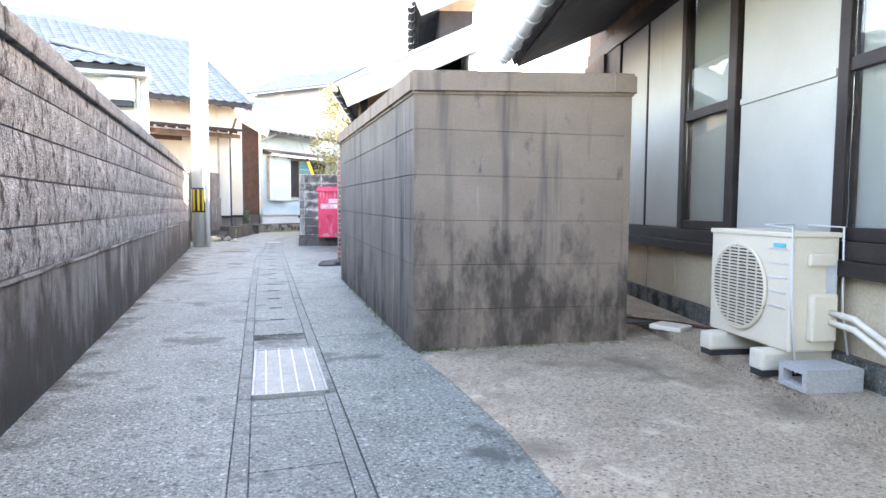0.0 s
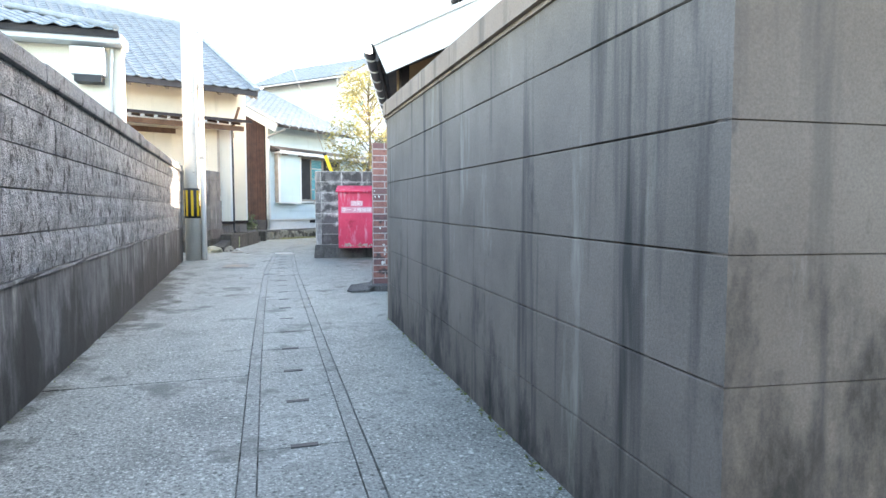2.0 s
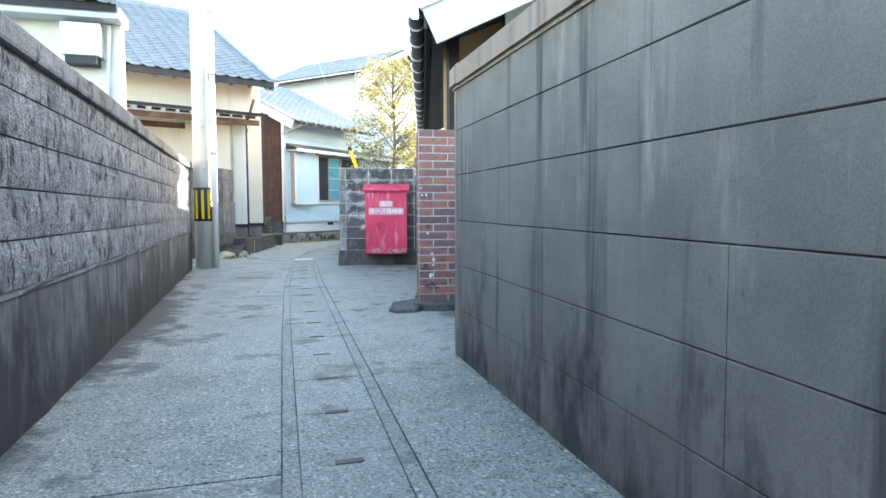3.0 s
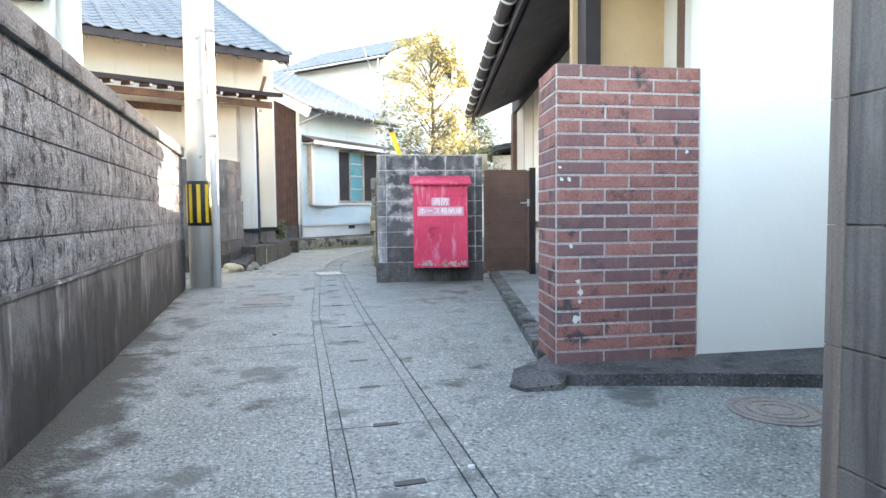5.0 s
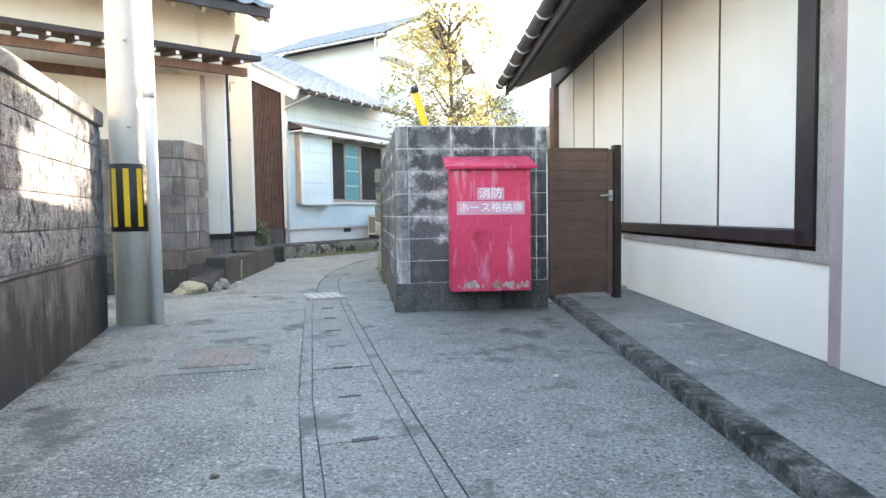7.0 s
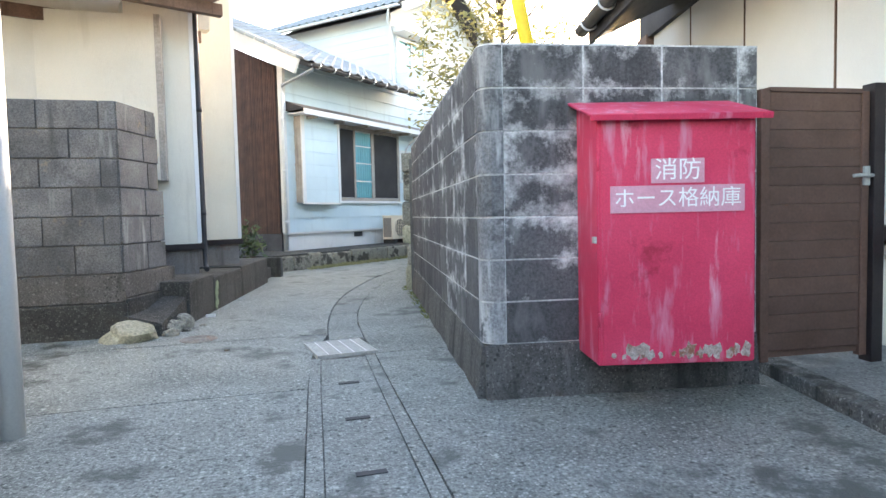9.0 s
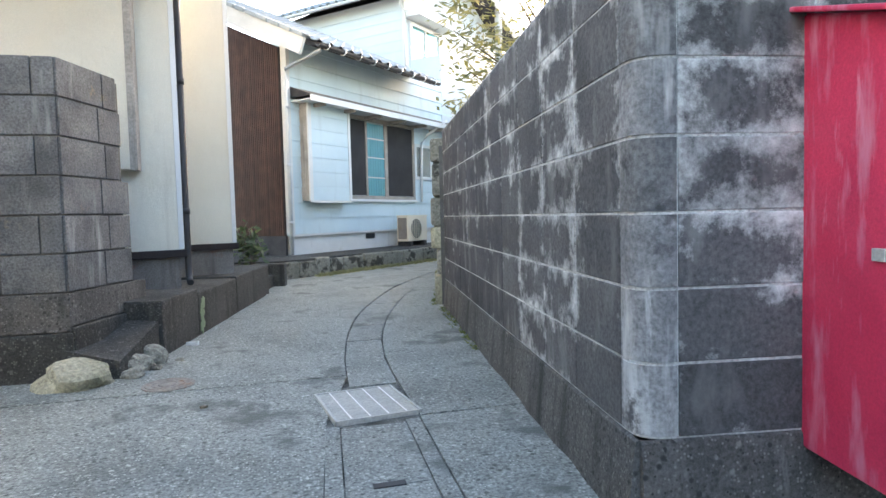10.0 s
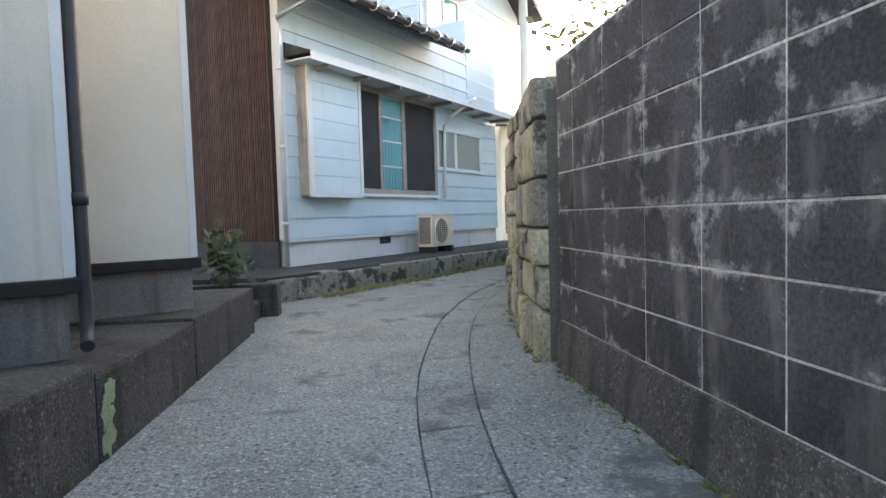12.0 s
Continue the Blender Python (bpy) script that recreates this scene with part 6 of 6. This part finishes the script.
shrub(-0.05, 21.9, 0.16, 0.2, 0.62, "dark green broad-leaved shrub beside the slatted wall", M["leaf_dark"], 21, 200, 0.12)
shrub(1.85, 5.0, 1.45, 0.5, 0.52, "sparse green plants growing above the enclosure", M["leaf_dark"], 22, 120, 0.07)
shrub(2.3, 4.6, 1.45, 0.35, 0.52, "sparse green plants growing above the enclosure", M["leaf_dark"], 23, 90, 0.07)
shrub(2.75, 15.1, 0.06, 0.22, 0.2, "low green weeds under the gate", M["moss"], 24, 90, 0.05)


def tufts(name, label, path, n, size, leaf, seed, spread=0.03):
    """Moss and weeds along a foot, one object of stuff."""
    r = random.Random(seed)
    bm = bmesh.new()
    for _ in range(n):
        k = r.random() ** 1.0 * (len(path) - 1)
        i = min(int(k), len(path) - 2)
        p = Vector(path[i]).lerp(Vector(path[i + 1]), k - i)
        c = p + Vector((r.gauss(0, spread), r.gauss(0, spread), 0.0))
        for _ in range(5):
            d = Vector((r.uniform(-1, 1), r.uniform(-1, 1), r.uniform(0.2, 1.2))).normalized() * size * r.uniform(0.4, 1.2)
            a = d.orthogonal().normalized() * size * 0.16
            bm.faces.new([bm.verts.new(q) for q in (c - a, c + a, c + d)])
    solid(name, bm, leaf, label, "weeds", kind="stuff")


tufts("weeds", "dry grass and moss along the foot of the rubble kerb", [(0.9, 22.95, 0), (2.5, 24.35, 0), (4.3, 26.0, 0)], 700, 0.07, M["dry_grass"], 31, 0.05)
tufts("weeds", "green weeds in patches along the foot of the dark block wall", [(1.50, 17.1, 0), (1.62, 17.9, 0), (1.72, 18.6, 0), (1.80, 19.1, 0)], 90, 0.035, M["moss"], 32, 0.025)
tufts("weeds", "thin moss along the foot of the enclosure", [(1.00, 3.9, 0), (1.08, 6.0, 0), (1.16, 8.0, 0)], 140, 0.02, M["moss"], 33, 0.015)
tufts("weeds", "thin moss along the foot of the split-face wall", [(-0.96, 3.0, 0), (-1.10, 9.0, 0), (-1.20, 14.0, 0)], 90, 0.014, M["moss"], 34, 0.02)
tufts("weeds", "weeds along the foot of the rendered enclosure front", [(1.05, 3.74, 0), (2.5, 3.60, 0)], 120, 0.03, M["moss"], 35, 0.02)
tufts("weeds", "moss at the foot of the stone wall", [(1.74, 19.25, 0), (2.3, 21.0, 0), (3.2, 23.0, 0)], 160, 0.03, M["moss"], 36, 0.03)


def scrap(x, y, s, seed, label, material):
    r = random.Random(seed)
    bm = bmesh.new()
    ring = [(x + s * r.uniform(0.6, 1.1) * math.cos(a), y + 0.7 * s * r.uniform(0.6, 1.1) * math.sin(a)) for a in [k * 1.05 for k in range(6)]]
    prism(bm, ring, 0.0, [0.004 + s * r.uniform(0.05, 0.5) for _ in ring])
    solid("paper_scrap", bm, material, label, "litter", "scraps on the lane")


scrap(-0.335, 18.12, 0.055, 1, "crumpled white paper scrap by the terrace", M["white_trim"])
scrap(0.12, 20.9, 0.022, 2, "tiny white paper scrap on the lane", M["white_trim"])
scrap(0.55, 8.85, 0.020, 3, "tiny white paper scrap on the drain", M["white_trim"])
scrap(1.55, 12.4, 0.016, 4, "tiny pale leaf scrap on the lane", M["ac_foot"])
scrap(-0.15, 11.6, 0.020, 5, "small dark clod on the lane", M["bark"])
scrap(-0.10, 16.5, 0.020, 6, "small dark clod on the lane", M["bark"])

# ---- pieces of the walls, last ----
courses(wall_left, ml @ pose(0, 0, 0), LWL, [0.622, 0.835, 1.055, 1.27, 1.475, 1.645], 0.45, M["rough_block"], 0.05, 0.008, 0.5, rough=0.014, upright=0.003)
rows = [0.264 + 0.2045 * i for i in range(8)]
odd = WSL - 0.095 - 4.0
courses(hose_wall, mws, odd, rows, 0.4, M["dark_block"], 0.05, 0.0075, 0.0, upright=0.009)
courses(hose_wall, mws @ pose(odd, 0, 0), 2.4, rows, 0.4, M["dark_block"], 0.05, 0.0075, 0.0, upright=0.009)
courses(hose_wall, mws @ pose(odd + 2.4, 0, 0), 1.59, rows, 0.4, M["half_limed"], 0.05, 0.0075, 0.0, upright=0.009)
courses(hose_wall, mwf @ pose(0.105, 0, 0), WFL - 0.105, rows, 0.4, M["half_limed"], 0.05, 0.0075, 0.0, upright=0.009)
# rounded corner blocks of the hose wall
bm = bmesh.new()
c = Vector((0.105, 0.105))
ring = [(0.105, -0.006)] + [(0.07 - 0.076 * math.sin(a), 0.07 - 0.076 * math.cos(a)) for a in [math.pi / 2 * k / 5 for k in range(6)]] + [(-0.006, 0.105), (0.105, 0.105)]
prism(bm, ring[::-1], 0.0, 0.1945)
corner = mesh_of("corner_block", bm, M["limed_block"])
bm = bmesh.new()
inner = [(0.112, 0.0)] + [(0.07 - 0.071 * math.sin(a), 0.07 - 0.071 * math.cos(a)) for a in [math.pi / 2 * k / 5 for k in range(6)]] + [(0.0, 0.112), (0.10, 0.112), (0.112, 0.10)]
prism(bm, inner[::-1], 0.0, 1.699, mwf)
part("core", bm, M["mortar"], hose_wall)
for i in range(7):
    piece("corner_block", corner, hose_wall, mwf @ pose(0, 0, 0.269 + 0.2045 * i))
courses(low_wall, mlf, LFL - 0.002, [0.50 + 0.2215 * i for i in range(7)], 0.42, M["grey_block"], 0.05, 0.010, 0.5)
for i in range(6):
    L = 0.66 if i < 3 else 0.60 - 0.03 * (i % 2)
    courses(low_wall, mls @ pose(0.0, 0, 0), L, [0.50 + 0.2215 * i, 0.50 + 0.2215 * (i + 1)], 0.42 if i % 2 else 0.36, M["grey_block"], 0.05, 0.010, 0.0)
mb0 = axes(*BR0, BR1[0] - BR0[0], BR1[1] - BR0[1])
mb1 = axes(*BRS, BR0[0] - BRS[0], BR0[1] - BRS[1])
courses(brick_wall, mb0, math.hypot(BR1[0] - BR0[0], BR1[1] - BR0[1]), bh, 0.29, M["brick"], 0.05, 0.013, 0.5, bevel=0.003, name="brick")
courses(brick_wall, mb1, math.hypot(BRS[0] - BR0[0], BRS[1] - BR0[1]), bh, 0.29, M["brick"], 0.05, 0.013, 0.55, bevel=0.003, name="brick")


# ---- wear: peeled paint, lichen, mould ----
def blot(bm, c, u, v, r, seed, n=11, lift=0.0012, tall=1.0):
    """A thin patch of irregular outline on the face that u and v span."""
    g = random.Random(seed)
    u, v = Vector(u), Vector(v)
    nrm = u.cross(v).normalized()
    ring = []
    for k in range(n):
        a = 2 * math.pi * k / n
        q = r * g.uniform(0.45, 1.15)
        ring.append(Vector(c) + u * (q * math.cos(a)) + v * (q * tall * math.sin(a)))
    lo, hi = [bm.verts.new(p) for p in ring], [bm.verts.new(p + nrm * lift) for p in ring]
    bm.faces.new(hi)
    for k in range(n):
        bm.faces.new((lo[k], lo[(k + 1) % n], hi[(k + 1) % n], hi[k]))
    return bm


ux, uz = (mh.to_3x3() @ Vector((1, 0, 0))), Vector((0, 0, 1))
g = random.Random(4)
for k in range(15):
    x = HBW * (0.10 + 0.84 * k / 14) + g.uniform(-0.01, 0.01)
    r = g.choice((0.012, 0.017, 0.024, 0.030)) if k not in (2, 3, 8) else 0.036
    part("peeled_patch", blot(bmesh.new(), mh @ Vector((x, -0.0055, 0.245 + r * 0.6 + g.uniform(0, 0.012))), ux, uz, r, k, tall=1.3), M["peel"], hb, "bare patch of peeled paint")
fx = Vector((BR1[0] - BR0[0], BR1[1] - BR0[1], 0)).normalized()
fo = mb0.to_3x3() @ Vector((0, -1, 0))
for k, (x, z, r) in enumerate(((0.13, 0.50, 0.018), (0.145, 0.44, 0.020), (0.14, 0.38, 0.012), (0.12, 0.27, 0.026), (0.03, 1.12, 0.012), (0.075, 1.12, 0.013), (0.02, 1.19, 0.010), (0.79, 1.29, 0.013), (0.085, 0.72, 0.014))):
    part("lichen_spot", blot(bmesh.new(), mb0 @ Vector((x, -0.0085, 0.9 + (z - 0.9) * 0.93)), fx, uz, r, 50 + k), M["lichen"], brick_wall, "white lichen spot")
bm = bmesh.new()
for k, (s, z, r) in enumerate(((0.80, 0.16, 0.07), (0.82, 0.24, 0.055), (0.79, 0.08, 0.06))):
    blot(bm, mt @ Vector((s, -0.002, z)), mt.to_3x3() @ Vector((1, 0, 0)), uz, r, 300 + k, 13, 0.003 + 0.001 * k, 1.3)
part("algae_stain", bm, M["algae"], terrace, "pale green algae stain")
